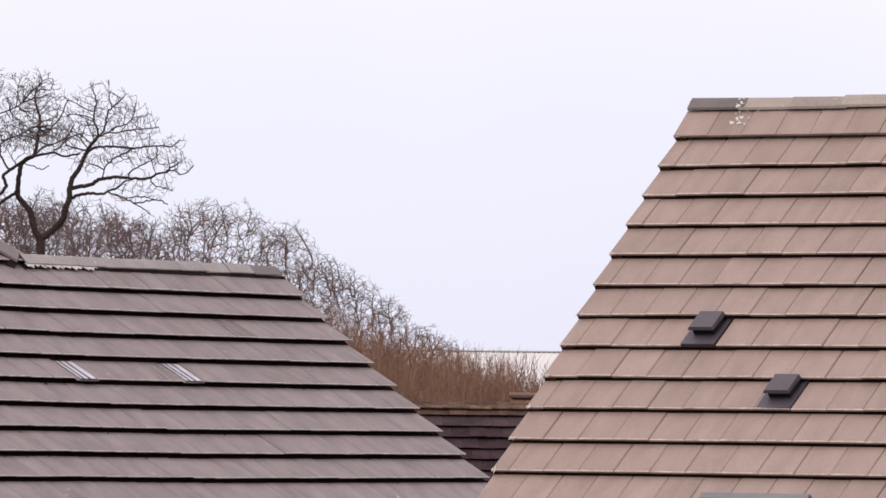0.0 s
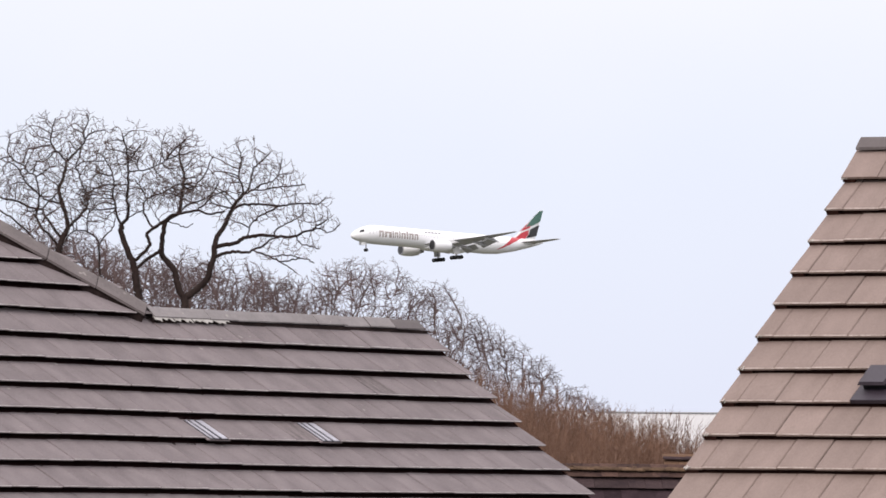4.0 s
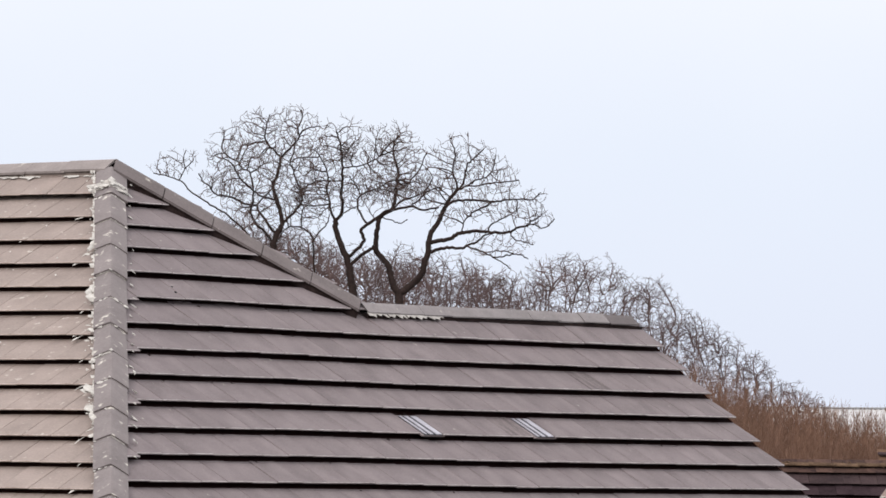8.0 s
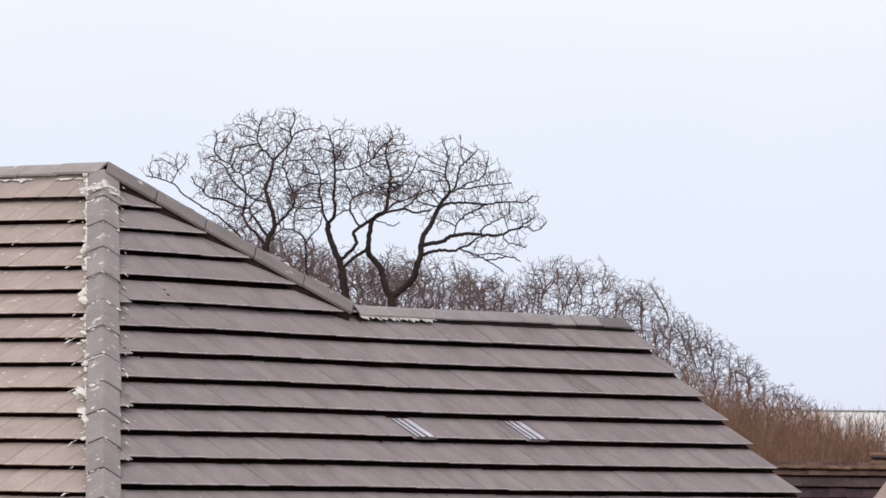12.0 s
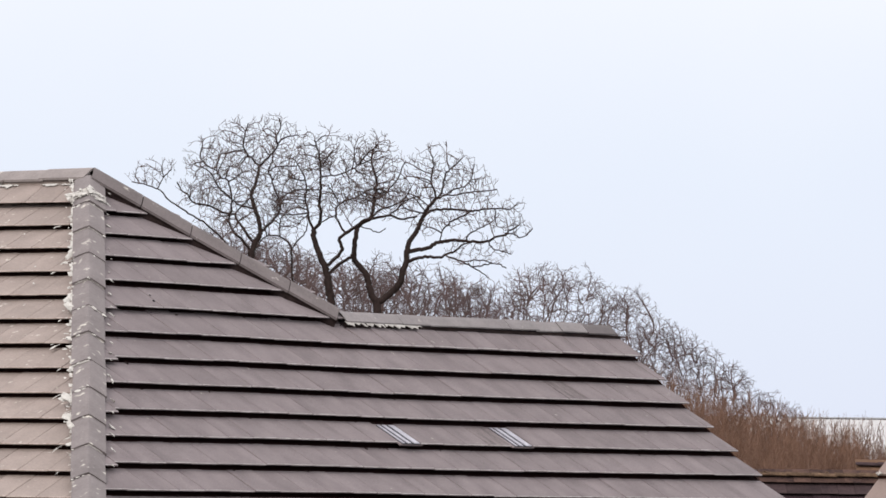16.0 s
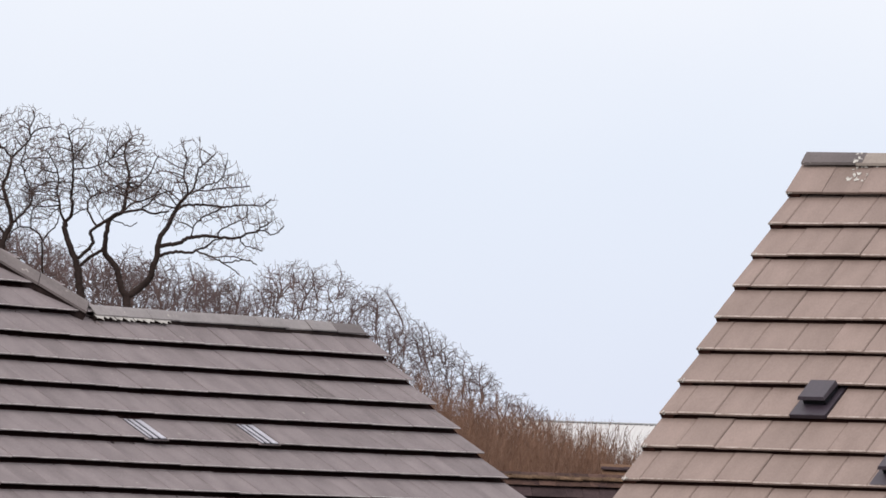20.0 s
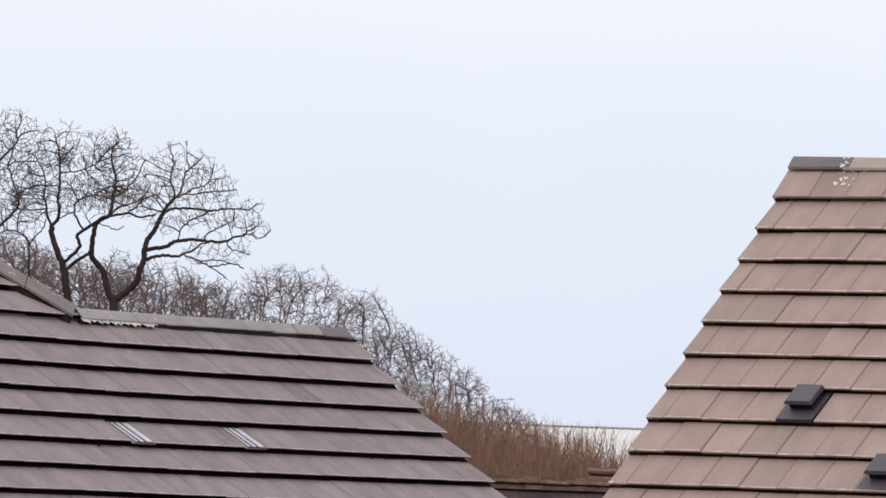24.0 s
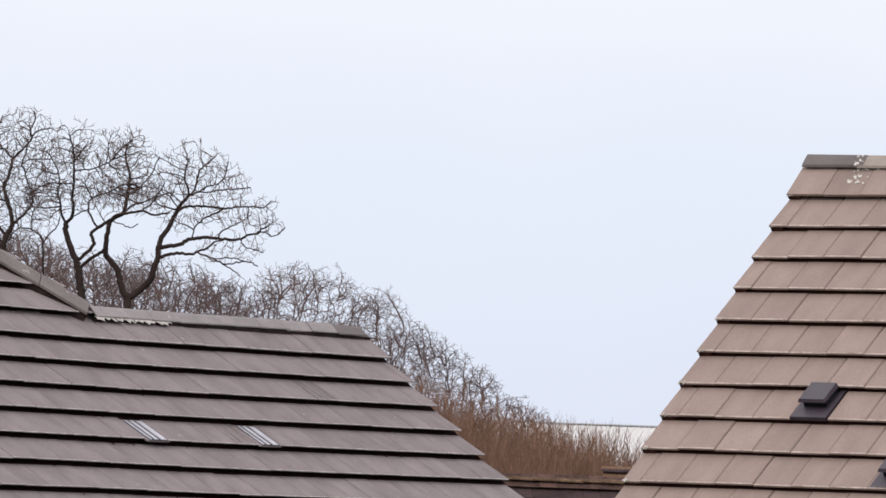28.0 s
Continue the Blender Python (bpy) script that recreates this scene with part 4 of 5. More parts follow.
class Oak:
    """A bare oak: stout crooked limbs drawn one by one, then a crown grown from them."""

    def __init__(self, label, x, seed):
        self.rng, self.seed = random.Random(seed), seed
        self.tree = thing("oak_tree", pose(x, 180, 0), label, "tree", "bare oaks behind the houses")
        self.x, self.limbs, self.seeds, self.nodes = x, [], [], []

    def nearest(self, x, z):
        return min(self.nodes, key=lambda p: (p.x - x) ** 2 + (p.z - z) ** 2) if self.nodes else Vector((x, 0, z))

    def limb(self, r0, r1, *pts, start=0.2):
        """A limb through points (across, above the eye), leaning forwards or back as it goes."""
        first = self.nearest(pts[0][0] - self.x, pts[0][1] + EYE)
        y = first.y
        lean = self.rng.uniform(-0.45, 0.45) if r0 < 0.09 else 0.0
        line, run, last = [], 0.0, pts[0]
        for a, b in pts:
            run += math.hypot(a - last[0], b - last[1])
            last = (a, b)
            line.append(Vector((a - self.x, y + lean * run, b + EYE)))
        if (line[0] - first).length < 0.3:
            line[0] = first.copy()
        line = smooth_line(line, 4)
        n = len(line) - 1
        for k in range(n):
            f0, f1 = k / n, (k + 1) / n
            if k < n - 1:
                line[k + 1] += Vector((self.rng.gauss(0, 0.010), 0, self.rng.gauss(0, 0.010)))
            self.limbs.append((*line[k], *line[k + 1], r0 + (r1 - r0) * f0, r0 + (r1 - r0) * f1))
            self.nodes.append(line[k + 1])
            if f1 > start:
                self.seeds.append(line[k + 1])

    def done(self, *lobes, per_area=OAK_FILL):
        tubes("trunk", self.limbs, 7, M_BARK, self.tree, "dark crooked trunk and limbs")
        eggs = [((x - self.x, self.nearest(x - self.x, z + EYE).y, z + EYE), (rx * 1.05, max(0.35, 0.75 * min(rx, 2 * rz)), rz * 1.05)) for x, z, rx, rz in lobes]
        low = min(p.z for p in self.seeds)
        heart = (sum(p.x for p in self.seeds) / len(self.seeds), 0.0, low - 0.5)
        grown = colonize(rooted(self.seeds), crown_places(self.rng, eggs, per_area * 0.22), self.seed, 0.11, 1.3, 0.20, wiggle=0.12, heart=heart)
        grown = colonize(grown, crown_places(self.rng, eggs, per_area), self.seed + 1, 0.07, 0.6, 0.095, wiggle=0.09, heart=heart)
        stout, thin = twig_rows(*grown, self.seed, OAK_FINE)
        tagged(tubes("branch_work", stout, 5, M_BARK, self.tree, "dark crooked branches"), kind="stuff")
        tagged(tubes("crown", thin, 3, M_TWIG, self.tree, "leafless fine twigs"), kind="stuff")

def build_oaks():
    o = Oak("large bare oak with low forked trunk and wide crown", -1.4, 41)
    o.limb(0.126, 0.112, (-1.33, -EYE), (-1.33, 2.34), (-1.40, 4.96), (-1.41, 5.13), start=2)
    o.limb(0.097, 0.063, (-1.41, 5.10), (-1.59, 5.44), (-1.66, 5.78), (-1.78, 6.02), (-1.99, 6.26), (-2.07, 6.47), (-2.04, 6.80), (-2.00, 7.10), start=0.8)
    o.limb(0.063, 0.025, (-2.00, 7.08), (-1.86, 7.35), (-1.61, 7.51), (-1.54, 7.79), (-1.51, 8.06), (-1.48, 8.29), (-1.45, 8.53), (-1.52, 8.76), (-1.60, 9.08), (-1.56, 9.44), start=0.35)
    o.limb(0.104, 0.077, (-1.40, 5.10), (-1.16, 5.32), (-0.93, 5.51), (-0.78, 5.71), (-0.70, 6.01), (-0.61, 6.28), (-0.60, 6.58), start=2)
    o.limb(0.077, 0.044, (-0.60, 6.56), (-0.52, 6.86), (-0.35, 7.13), (-0.25, 7.40), (-0.13, 7.60), (-0.00, 7.84), (0.20, 8.08), start=0.7)
    o.limb(0.031, 0.018, (0.20, 8.06), (0.13, 8.34), (0.05, 8.55), (0.08, 8.78), (0.12, 9.06), (0.04, 9.33), start=0.2)
    o.limb(0.031, 0.018, (0.20, 8.06), (0.37, 8.31), (0.41, 8.63), (0.53, 8.86), (0.72, 9.02), (0.91, 9.23), start=0.2)
    o.limb(0.025, 0.016, (0.21, 8.08), (0.42, 8.16), (0.68, 8.35), (0.99, 8.43), (1.19, 8.70), (1.25, 9.08), start=0.2)
    o.limb(0.022, 0.016, (0.42, 8.16), (0.92, 8.23), (1.39, 8.29), (1.89, 8.36), start=0.2)
    o.limb(0.038, 0.016, (-0.13, 7.60), (0.14, 7.75), (0.53, 7.78), (0.92, 7.77), (1.24, 7.74), (1.55, 7.79), (1.94, 7.83), (2.27, 7.80), (2.46, 7.99), start=0.15)
    o.limb(0.025, 0.018, (1.20, 7.74), (0.86, 7.55), (0.58, 7.41), (0.38, 7.18), (0.32, 6.92), start=0.3)
    o.limb(0.063, 0.020, (-0.60, 6.55), (-0.32, 6.63), (-0.01, 6.69), (0.23, 6.84), (0.46, 6.89), (0.85, 6.92), (1.25, 6.90), (1.64, 6.92), (1.84, 7.04), (2.12, 7.11), (2.28, 7.25), (2.49, 7.38), start=0.3)
    o.limb(0.018, 0.015, (2.12, 7.11), (2.34, 7.16), (2.53, 7.05), (2.75, 7.13), (2.90, 7.31), start=0.2)
    o.limb(0.018, 0.015, (1.64, 6.92), (1.80, 6.71), (2.03, 6.64), (2.31, 6.56), start=0.2)
    o.limb(0.025, 0.016, (1.06, 6.93), (1.12, 7.10), (1.37, 7.24), (1.60, 7.37), start=0.2)
    o.limb(0.050, 0.020, (-0.63, 6.28), (-0.32, 6.39), (-0.00, 6.44), (0.31, 6.42), (0.47, 6.51), (0.75, 6.62), (0.93, 6.78), (1.21, 6.88), start=0.4)
    o.limb(0.025, 0.016, (0.44, 6.46), (0.75, 6.40), (1.02, 6.28), (1.25, 6.18), (1.49, 6.21), (1.72, 6.27), (1.96, 6.25), (2.16, 6.14), start=0.3)
    o.limb(0.018, 0.015, (0.97, 6.34), (1.41, 6.37), (1.77, 6.29), start=0.3)
    o.limb(0.018, 0.015, (1.22, 6.18), (1.49, 6.02), (1.68, 5.88), start=0.4)
    o.done((-0.68, 8.62, 0.56, 0.69), (0.13, 8.78, 0.75, 0.85), (0.91, 8.63, 0.72, 0.72), (1.46, 8.4, 0.56, 0.47), (2.25, 7.83, 0.38, 0.25), (1.23, 7.93, 0.94, 0.34), (1.71, 7.47, 0.94, 0.38), (2.49, 7.24, 0.47, 0.25), (1.4, 6.68, 0.97, 0.31), (1.25, 6.29, 0.86, 0.14), (-1.44, 9.08, 0.63, 0.69), (-1.43, 8.14, 0.94, 0.41), (2.19, 6.58, 0.25, 0.14), (-0.33, 8.07, 0.78, 0.47), (0.69, 7.5, 0.63, 0.31), (-1.12, 8.22, 0.63, 0.47), (-1.43, 7.9, 1.10, 0.47), (-0.01, 7.37, 0.63, 0.38))

    o = Oak("bare oak with dark twin limbs leaning into its neighbour", -2.7, 77)
    o.limb(0.126, 0.104, (-2.55, -EYE), (-2.62, 2.33), (-2.65, 4.96), (-2.72, 5.38), (-2.77, 5.77), start=2)
    o.limb(0.097, 0.070, (-2.77, 5.75), (-2.85, 6.08), (-2.98, 6.39), (-3.07, 6.63), (-3.17, 6.91), (-3.19, 7.14), start=2)
    o.limb(0.050, 0.020, (-3.19, 7.13), (-3.04, 7.32), (-2.99, 7.57), (-3.03, 7.88), (-3.00, 8.20), (-3.00, 8.59), (-3.01, 8.90), (-3.06, 9.26), (-3.17, 9.56), start=0.3)
    o.limb(0.038, 0.020, (-3.17, 7.15), (-3.30, 7.39), (-3.35, 7.71), (-3.44, 8.02), (-3.39, 8.27), (-3.44, 8.58), start=0.3)
    o.limb(0.018, 0.016, (-3.02, 7.33), (-2.80, 7.46), (-2.55, 7.56), start=0.5)
    o.limb(0.050, 0.044, (-2.79, 6.11), (-2.60, 6.35), (-2.40, 6.56), (-2.40, 6.70), (-2.45, 6.90), (-2.28, 7.06), start=2)
    o.limb(0.050, 0.025, (-2.28, 7.06), (-2.05, 7.20), (-1.77, 7.41), (-1.42, 7.48), (-1.08, 7.56), (-0.77, 7.45), (-0.33, 7.52), start=0.35)
    o.limb(0.025, 0.016, (-1.08, 7.56), (-0.80, 7.80), (-0.62, 7.97), (-0.30, 8.07), start=0.2)
    o.limb(0.025, 0.017, (-1.58, 7.52), (-1.35, 7.70), (-0.96, 7.83), (-0.68, 8.02), (-0.49, 8.34), start=0.2)
    o.limb(0.050, 0.044, (-2.72, 5.93), (-2.43, 6.21), (-2.15, 6.39), (-2.04, 6.56), start=2)
    o.limb(0.031, 0.016, (-2.27, 7.06), (-2.49, 7.34), (-2.57, 7.61), (-2.48, 7.86), (-2.14, 8.02), (-1.67, 8.26), (-1.25, 8.39), start=0.3)
    o.limb(0.018, 0.016, (-2.48, 7.86), (-2.65, 8.19), (-2.80, 8.39), start=0.2)
    o.limb(0.025, 0.016, (-1.48, 8.10), (-1.28, 8.17), (-1.04, 8.42), (-0.89, 8.58), (-0.78, 8.85), (-0.66, 9.13), start=0.2)
    o.limb(0.022, 0.016, (-3.00, 8.59), (-2.61, 8.63), (-2.22, 8.76), (-1.94, 8.93), start=0.2)
    o.limb(0.016, 0.014, (-1.92, 7.11), (-1.58, 7.16), (-1.37, 7.09), (-1.19, 7.20), start=0.95)
    o.done((-3.01, 9.14, 0.72, 0.81), (-2.22, 8.99, 0.78, 0.75), (-1.6, 9.08, 0.63, 0.75), (-3.63, 8.58, 0.56, 0.78), (-2.37, 8.13, 1.10, 0.41), (-1.11, 7.83, 0.78, 0.34), (-2.93, 8.98, 0.31, 0.31), (-3.54, 7.88, 0.63, 0.56), (-2.76, 7.89, 0.53, 0.47), (-1.9, 8.13, 0.78, 0.41), (-2.99, 7.81, 0.78, 0.56), (-3.85, 7.64, 0.63, 0.56))
    tuft(o.tree, -2.91 - o.x, 0.1, EYE + 9.03, 0.32, 0.34, 170, 53)

    o = Oak("tall bare oak rising behind the hip of the roof", -4.82, 19)
    o.limb(0.119, 0.097, (-4.80, -EYE), (-4.84, 2.30), (-4.91, 5.90), (-4.89, 6.50), start=2)
    o.limb(0.084, 0.063, (-4.89, 6.48), (-4.77, 6.81), (-4.66, 7.03), start=2)
    o.limb(0.063, 0.038, (-4.66, 7.02), (-4.71, 7.38), (-4.87, 7.83), (-4.94, 8.10), (-4.83, 8.41), (-4.76, 8.73), (-4.73, 8.92), start=0.5)
    o.limb(0.031, 0.017, (-4.73, 8.92), (-4.50, 9.17), (-4.27, 9.44), (-4.14, 9.68), (-3.96, 9.77), (-3.68, 9.82), start=0.2)
    o.limb(0.025, 0.016, (-4.22, 9.50), (-4.26, 9.78), (-4.15, 10.04), (-4.20, 10.27), start=0.2)
    o.limb(0.031, 0.017, (-4.73, 8.92), (-4.92, 9.12), (-5.08, 9.27), (-5.18, 9.51), (-5.13, 9.82), (-5.06, 10.10), start=0.2)
    o.limb(0.031, 0.020, (-4.87, 7.66), (-5.11, 7.78), (-5.31, 7.84), (-5.44, 7.95), start=0.8)
    o.limb(0.044, 0.025, (-4.80, 6.78), (-5.10, 7.11), (-5.31, 7.37), (-5.39, 7.56), start=0.6)
    o.limb(0.025, 0.018, (-5.39, 7.56), (-5.25, 7.75), (-5.03, 7.97), (-4.94, 8.13), start=0.6)
    o.limb(0.038, 0.025, (-5.08, 6.62), (-5.33, 6.98), (-5.49, 7.21), (-5.53, 7.40), (-5.48, 7.62), (-5.46, 7.97), start=0.7)
    o.limb(0.025, 0.017, (-5.46, 7.97), (-5.66, 8.12), (-5.85, 8.32), (-5.98, 8.56), (-6.09, 8.71), (-6.30, 8.82), start=0.2)
    o.limb(0.031, 0.017, (-5.39, 7.56), (-5.66, 7.59), (-5.89, 7.70), (-6.13, 7.79), (-6.36, 7.83), (-6.57, 7.89), (-6.68, 8.08), (-6.89, 8.23), (-7.00, 8.44), start=0.3)
    o.limb(0.025, 0.016, (-5.47, 7.97), (-5.51, 8.31), (-5.59, 8.48), (-5.79, 8.57), (-5.89, 8.75), (-6.14, 8.88), (-6.35, 9.09), start=0.25)
    o.limb(0.038, 0.025, (-4.65, 7.03), (-4.40, 7.32), (-4.21, 7.56), (-4.12, 7.79), (-4.17, 7.98), start=0.7)
    o.limb(0.025, 0.018, (-4.17, 7.98), (-3.94, 8.14), (-3.69, 8.27), (-3.38, 8.27), (-3.03, 8.29), start=0.3)
    o.limb(0.025, 0.017, (-4.17, 7.98), (-4.28, 8.26), (-4.38, 8.54), (-4.46, 8.76), (-4.36, 9.05), start=0.3)
    o.limb(0.018, 0.016, (-4.46, 8.76), (-4.29, 8.89), (-4.03, 8.92), (-3.71, 8.93), start=0.2)
    o.limb(0.028, 0.016, (-4.88, 5.90), (-5.65, 6.80), (-6.20, 7.30), (-6.47, 7.47), (-6.75, 7.64), (-6.99, 7.79), (-7.27, 7.98), (-7.46, 8.21), (-7.65, 8.30), (-7.86, 8.39), (-8.30, 8.48), start=0.55)
    o.limb(0.016, 0.015, (-7.61, 8.29), (-7.42, 8.60), (-7.47, 8.90), start=0.2)
    o.limb(0.016, 0.015, (-7.42, 8.60), (-7.19, 8.84), start=0.2)
    o.limb(0.031, 0.028, (-4.18, 2.31), (-3.71, 4.82), (-3.79, 6.15), (-3.78, 6.61), start=0.8)
    o.limb(0.025, 0.017, (-3.78, 6.61), (-3.95, 6.85), (-4.16, 6.95), (-4.43, 6.97), (-4.64, 6.82), (-4.75, 6.61), start=0.3)
    o.limb(0.022, 0.016, (-3.78, 6.62), (-3.61, 6.84), (-3.42, 7.05), (-3.35, 7.32), start=0.3)
    o.limb(0.018, 0.016, (-4.10, 6.93), (-4.12, 7.29), (-4.07, 7.54), start=0.2)
    o.done((-6.14, 8.95, 0.69, 0.81), (-5.36, 9.43, 0.75, 0.88), (-4.74, 9.43, 0.63, 0.85), (-4.19, 9.6, 0.66, 0.78), (-5.67, 8.4, 0.94, 0.78), (-4.57, 8.57, 0.94, 0.63), (-6.6, 8.16, 0.47, 0.38), (-3.87, 8.97, 0.56, 0.56), (-7.74, 8.69, 0.53, 0.41), (-7.32, 8.86, 0.25, 0.28), (-8.1, 8.53, 0.34, 0.14), (-4.09, 7.87, 0.38, 0.47), (-3.93, 7.17, 0.53, 0.25), (-3.86, 8.11, 0.63, 0.53), (-4.95, 7.39, 0.63, 0.47), (-6.21, 8.16, 0.63, 0.44), (-5.49, 7.23, 0.53, 0.38), (-5.81, 7.7, 0.78, 0.44), (-4.56, 7.79, 0.72, 0.63))
    tuft(o.tree, -4.2 - o.x, 0.1, EYE + 7.85, 0.20, 0.30, 130, 54)


build_oaks()


def wood_tree(x, y, top, spread, seed, fine, fill):
    """A slimmer leafless tree of the wood behind: several rising stems, forked again and again into a rounded crown."""
    rng = random.Random(seed)
    tree = thing("bare_tree", pose(x, y, 0), "leafless grey-brown woodland tree behind the roofs", "tree", "winter wood")
    h = top + EYE
    deep = min(3.4, h * 0.42)
    trunk, seeds = [], []
    p, fork = Vector((0, 0, 0)), h - deep * rng.uniform(1.15, 1.4)
    for k in range(4):
        q = Vector((rng.gauss(0, 0.12), rng.gauss(0, 0.12), fork * (k + 1) / 4))
        trunk.append((*p, *q, 0.15 - 0.02 * k, 0.13 - 0.02 * k))
        p = q
    for k in range(4):
        lean = (k + rng.uniform(0.1, 0.9)) / 4 * 2 - 1
        tip = Vector((lean * spread * 1.05, rng.gauss(0, spread * 0.4), h - deep * rng.uniform(0.25, 0.5) - abs(lean) * 0.4))
        mid = p.lerp(tip, 0.5) + Vector((lean * spread * 0.4 + rng.gauss(0, 0.22), rng.gauss(0, 0.2), -0.15))
        line = smooth_line([p, mid, tip], 6)
        n = len(line) - 1
        for j in range(n):
            if j:
                line[j] += Vector((rng.gauss(0, 0.06), rng.gauss(0, 0.05), rng.gauss(0, 0.03)))
        for j in range(n):
            trunk.append((*line[j], *line[j + 1], 0.034 * (1 - j / n) + 0.010, 0.034 * (1 - (j + 1) / n) + 0.010))
            if j:
                seeds.append(line[j + 1])
    eggs = [((0, 0, h - deep * 0.5), (spread * 1.25, spread, deep * 0.5))]
    for k in range(4):
        s = rng.uniform(0.35, 0.6) * spread
        f = rng.uniform(-0.8, 0.8)
        eggs.append(((f * spread, rng.gauss(0, 0.3), h - s - 0.05 - 0.5 * f * f - rng.random() * 0.4), (s, s, s)))
    grown = colonize(rooted(seeds), crown_places(rng, eggs, fill * 0.13), seed, 0.14, 1.4, 0.30, wiggle=0.26, heart=(0, 0, h - deep * 0.9))
    grown = colonize(grown, crown_places(rng, eggs, fill * 0.8), seed + 1, 0.075, 0.7, 0.11, wiggle=0.20, heart=(0, 0, h - deep * 0.9))
    stout, thin = twig_rows(*grown, seed, fine, spurs=1.3, power=2.3, most=0.028)
    tubes("trunk", trunk, 5, M_TWIG, tree)
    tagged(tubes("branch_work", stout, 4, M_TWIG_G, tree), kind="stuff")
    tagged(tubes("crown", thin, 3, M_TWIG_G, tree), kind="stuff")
    return tree


# x, y, height of the top above the eye, half-width
for k, (x, y, top, spread) in enumerate([
        (-6.63, 200, 8.37, 0.9), (-6.1, 212, 8.33, 0.9), (-5.0, 212, 8.53, 0.9), (-4.01, 200, 7.45, 0.8), (-3.2, 204, 7.43, 0.9), (-2.4, 212, 7.4, 0.85), (-1.63, 208, 7.63, 0.8),
        (-0.83, 212, 7.6, 0.8), (0.08, 196, 6.9, 0.9), (0.93, 212, 6.99, 0.75), (1.54, 196, 6.37, 0.7), (2.45, 208, 6.98, 0.7), (3.1, 204, 7.21, 0.7), (3.96, 212, 7.65, 0.95),
        (4.61, 200, 7.14, 0.8), (5.49, 200, 6.47, 0.75), (6.52, 208, 6.74, 0.85), (7.48, 212, 6.03, 0.75), (7.98, 212, 5.67, 0.65), (8.43, 208, 5.33, 0.7), (9.02, 208, 4.81, 0.6),
        (9.34, 200, 4.23, 0.6), (10.04, 200, 3.56, 0.6), (10.65, 200, 3.33, 0.55), (11.84, 212, 3.16, 0.5),
        (-7.13, 226, 8.96, 1.3), (-5.05, 230, 8.74, 1.3), (-3.13, 222, 7.58, 1.3), (-1.44, 230, 7.92, 1.2), (0.45, 222, 7.31, 1.3), (2.1, 222, 6.71, 1.1), (3.87, 230, 6.3, 1.1), (6.8, 226, 5.4, 1.1)]):
    tree = wood_tree(x, y, top - (0.12 if x > 2.2 else 0.0), spread, 100 + k, 0.0071 if x < 2.2 else 0.0066 if x < 5 else 0.0060, 115 if x < 2.2 else 95 if x < 5 else 150)
    if k == 10:
        tuft(tree, -0.03, -0.4, EYE + 6.01, 0.34, 0.20, 150, 51)
    if k == 12:
        tuft(tree, -0.08, -0.4, EYE + 6.1, 0.32, 0.24, 110, 52)


def thicket(x, y, top, spread, seed, material, label, count):
    """A dense clump of fine upright leafless stems, feathering out at the top."""
    rng = random.Random(seed)
    bush = thing("thicket_shrub", pose(x, y, 0), label, "shrub", "russet thicket")
    stems, twigs = [], []
    h = top + EYE
    for k in range(count):
        f = rng.uniform(-1, 1)
        p = Vector((f * spread, rng.gauss(0, 1.0), 0))
        tall = h * (1 - 0.10 * f * f) * (1 - 0.16 * rng.random() ** 0.7)
        q = p + Vector((rng.gauss(f * 0.3, 0.25), rng.gauss(0, 0.3), tall - rng.uniform(0.9, 1.6)))
        stems.append((*p, *q, 0.024, 0.008))
        d = Vector((rng.gauss(f * 0.10, 0.12), rng.gauss(0, 0.12), 1)).normalized()
        r = 0.0072
        while q.z < tall:
            e = q + d * rng.uniform(0.14, 0.24)
            r2 = max(r * 0.86, 0.0036)
            twigs.append((*q, *e, r, r2))
            for _ in range(rng.choice((1, 2, 2))):
                side = (d + Vector((rng.gauss(0, 0.42), rng.gauss(0, 0.42), rng.gauss(0, 0.15)))).normalized()
                o = q
                for n in range(rng.choice((1, 2, 2, 3))):
                    w = o + side * rng.uniform(0.08, 0.17)
                    twigs.append((*o, *w, 0.0042 - 0.0004 * n, 0.0036 - 0.0004 * n))
                    side = (side + Vector((rng.gauss(0, 0.2), rng.gauss(0, 0.2), 0.12))).normalized()
                    o = w
            d = (d + Vector((rng.gauss(0, 0.13), rng.gauss(0, 0.13), 0.05))).normalized()
            q, r = e, r2
    tagged(tubes("stem_clump", stems, 4, material, bush), kind="stuff")
    tagged(tubes("twig_crown", twigs, 3, material, bush), kind="stuff")


for k, (x, y, top, spread, count) in enumerate([
        (5.2, 176, 3.9, 1.2, 150), (6.0, 174, 3.5, 1.2, 260), (7.0, 172, 3.1, 1.1, 320), (7.9, 170, 2.75, 1.1, 340), (8.8, 170, 2.5, 1.0, 320), (9.7, 172, 2.25, 1.0, 320),
        (6.0, 162, 2.6, 1.2, 330), (7.2, 158, 2.1, 1.2, 380), (8.4, 160, 1.95, 1.2, 380), (9.5, 160, 1.9, 1.0, 380), (10.4, 162, 1.95, 0.9, 330), (11.2, 166, 1.95, 0.8, 230), (11.9, 170, 1.7, 0.6, 70),
        (6.8, 148, 1.45, 1.3, 320), (8.6, 148, 1.35, 1.2, 320), (10.1, 150, 1.3, 0.9, 260), (12.6, 174, 1.2, 0.6, 24)]):
    thicket(x, y, top, spread, 300 + k, M_TWIG if k < 1 else M_TWIG_B, "dense russet-brown leafless thicket", count)


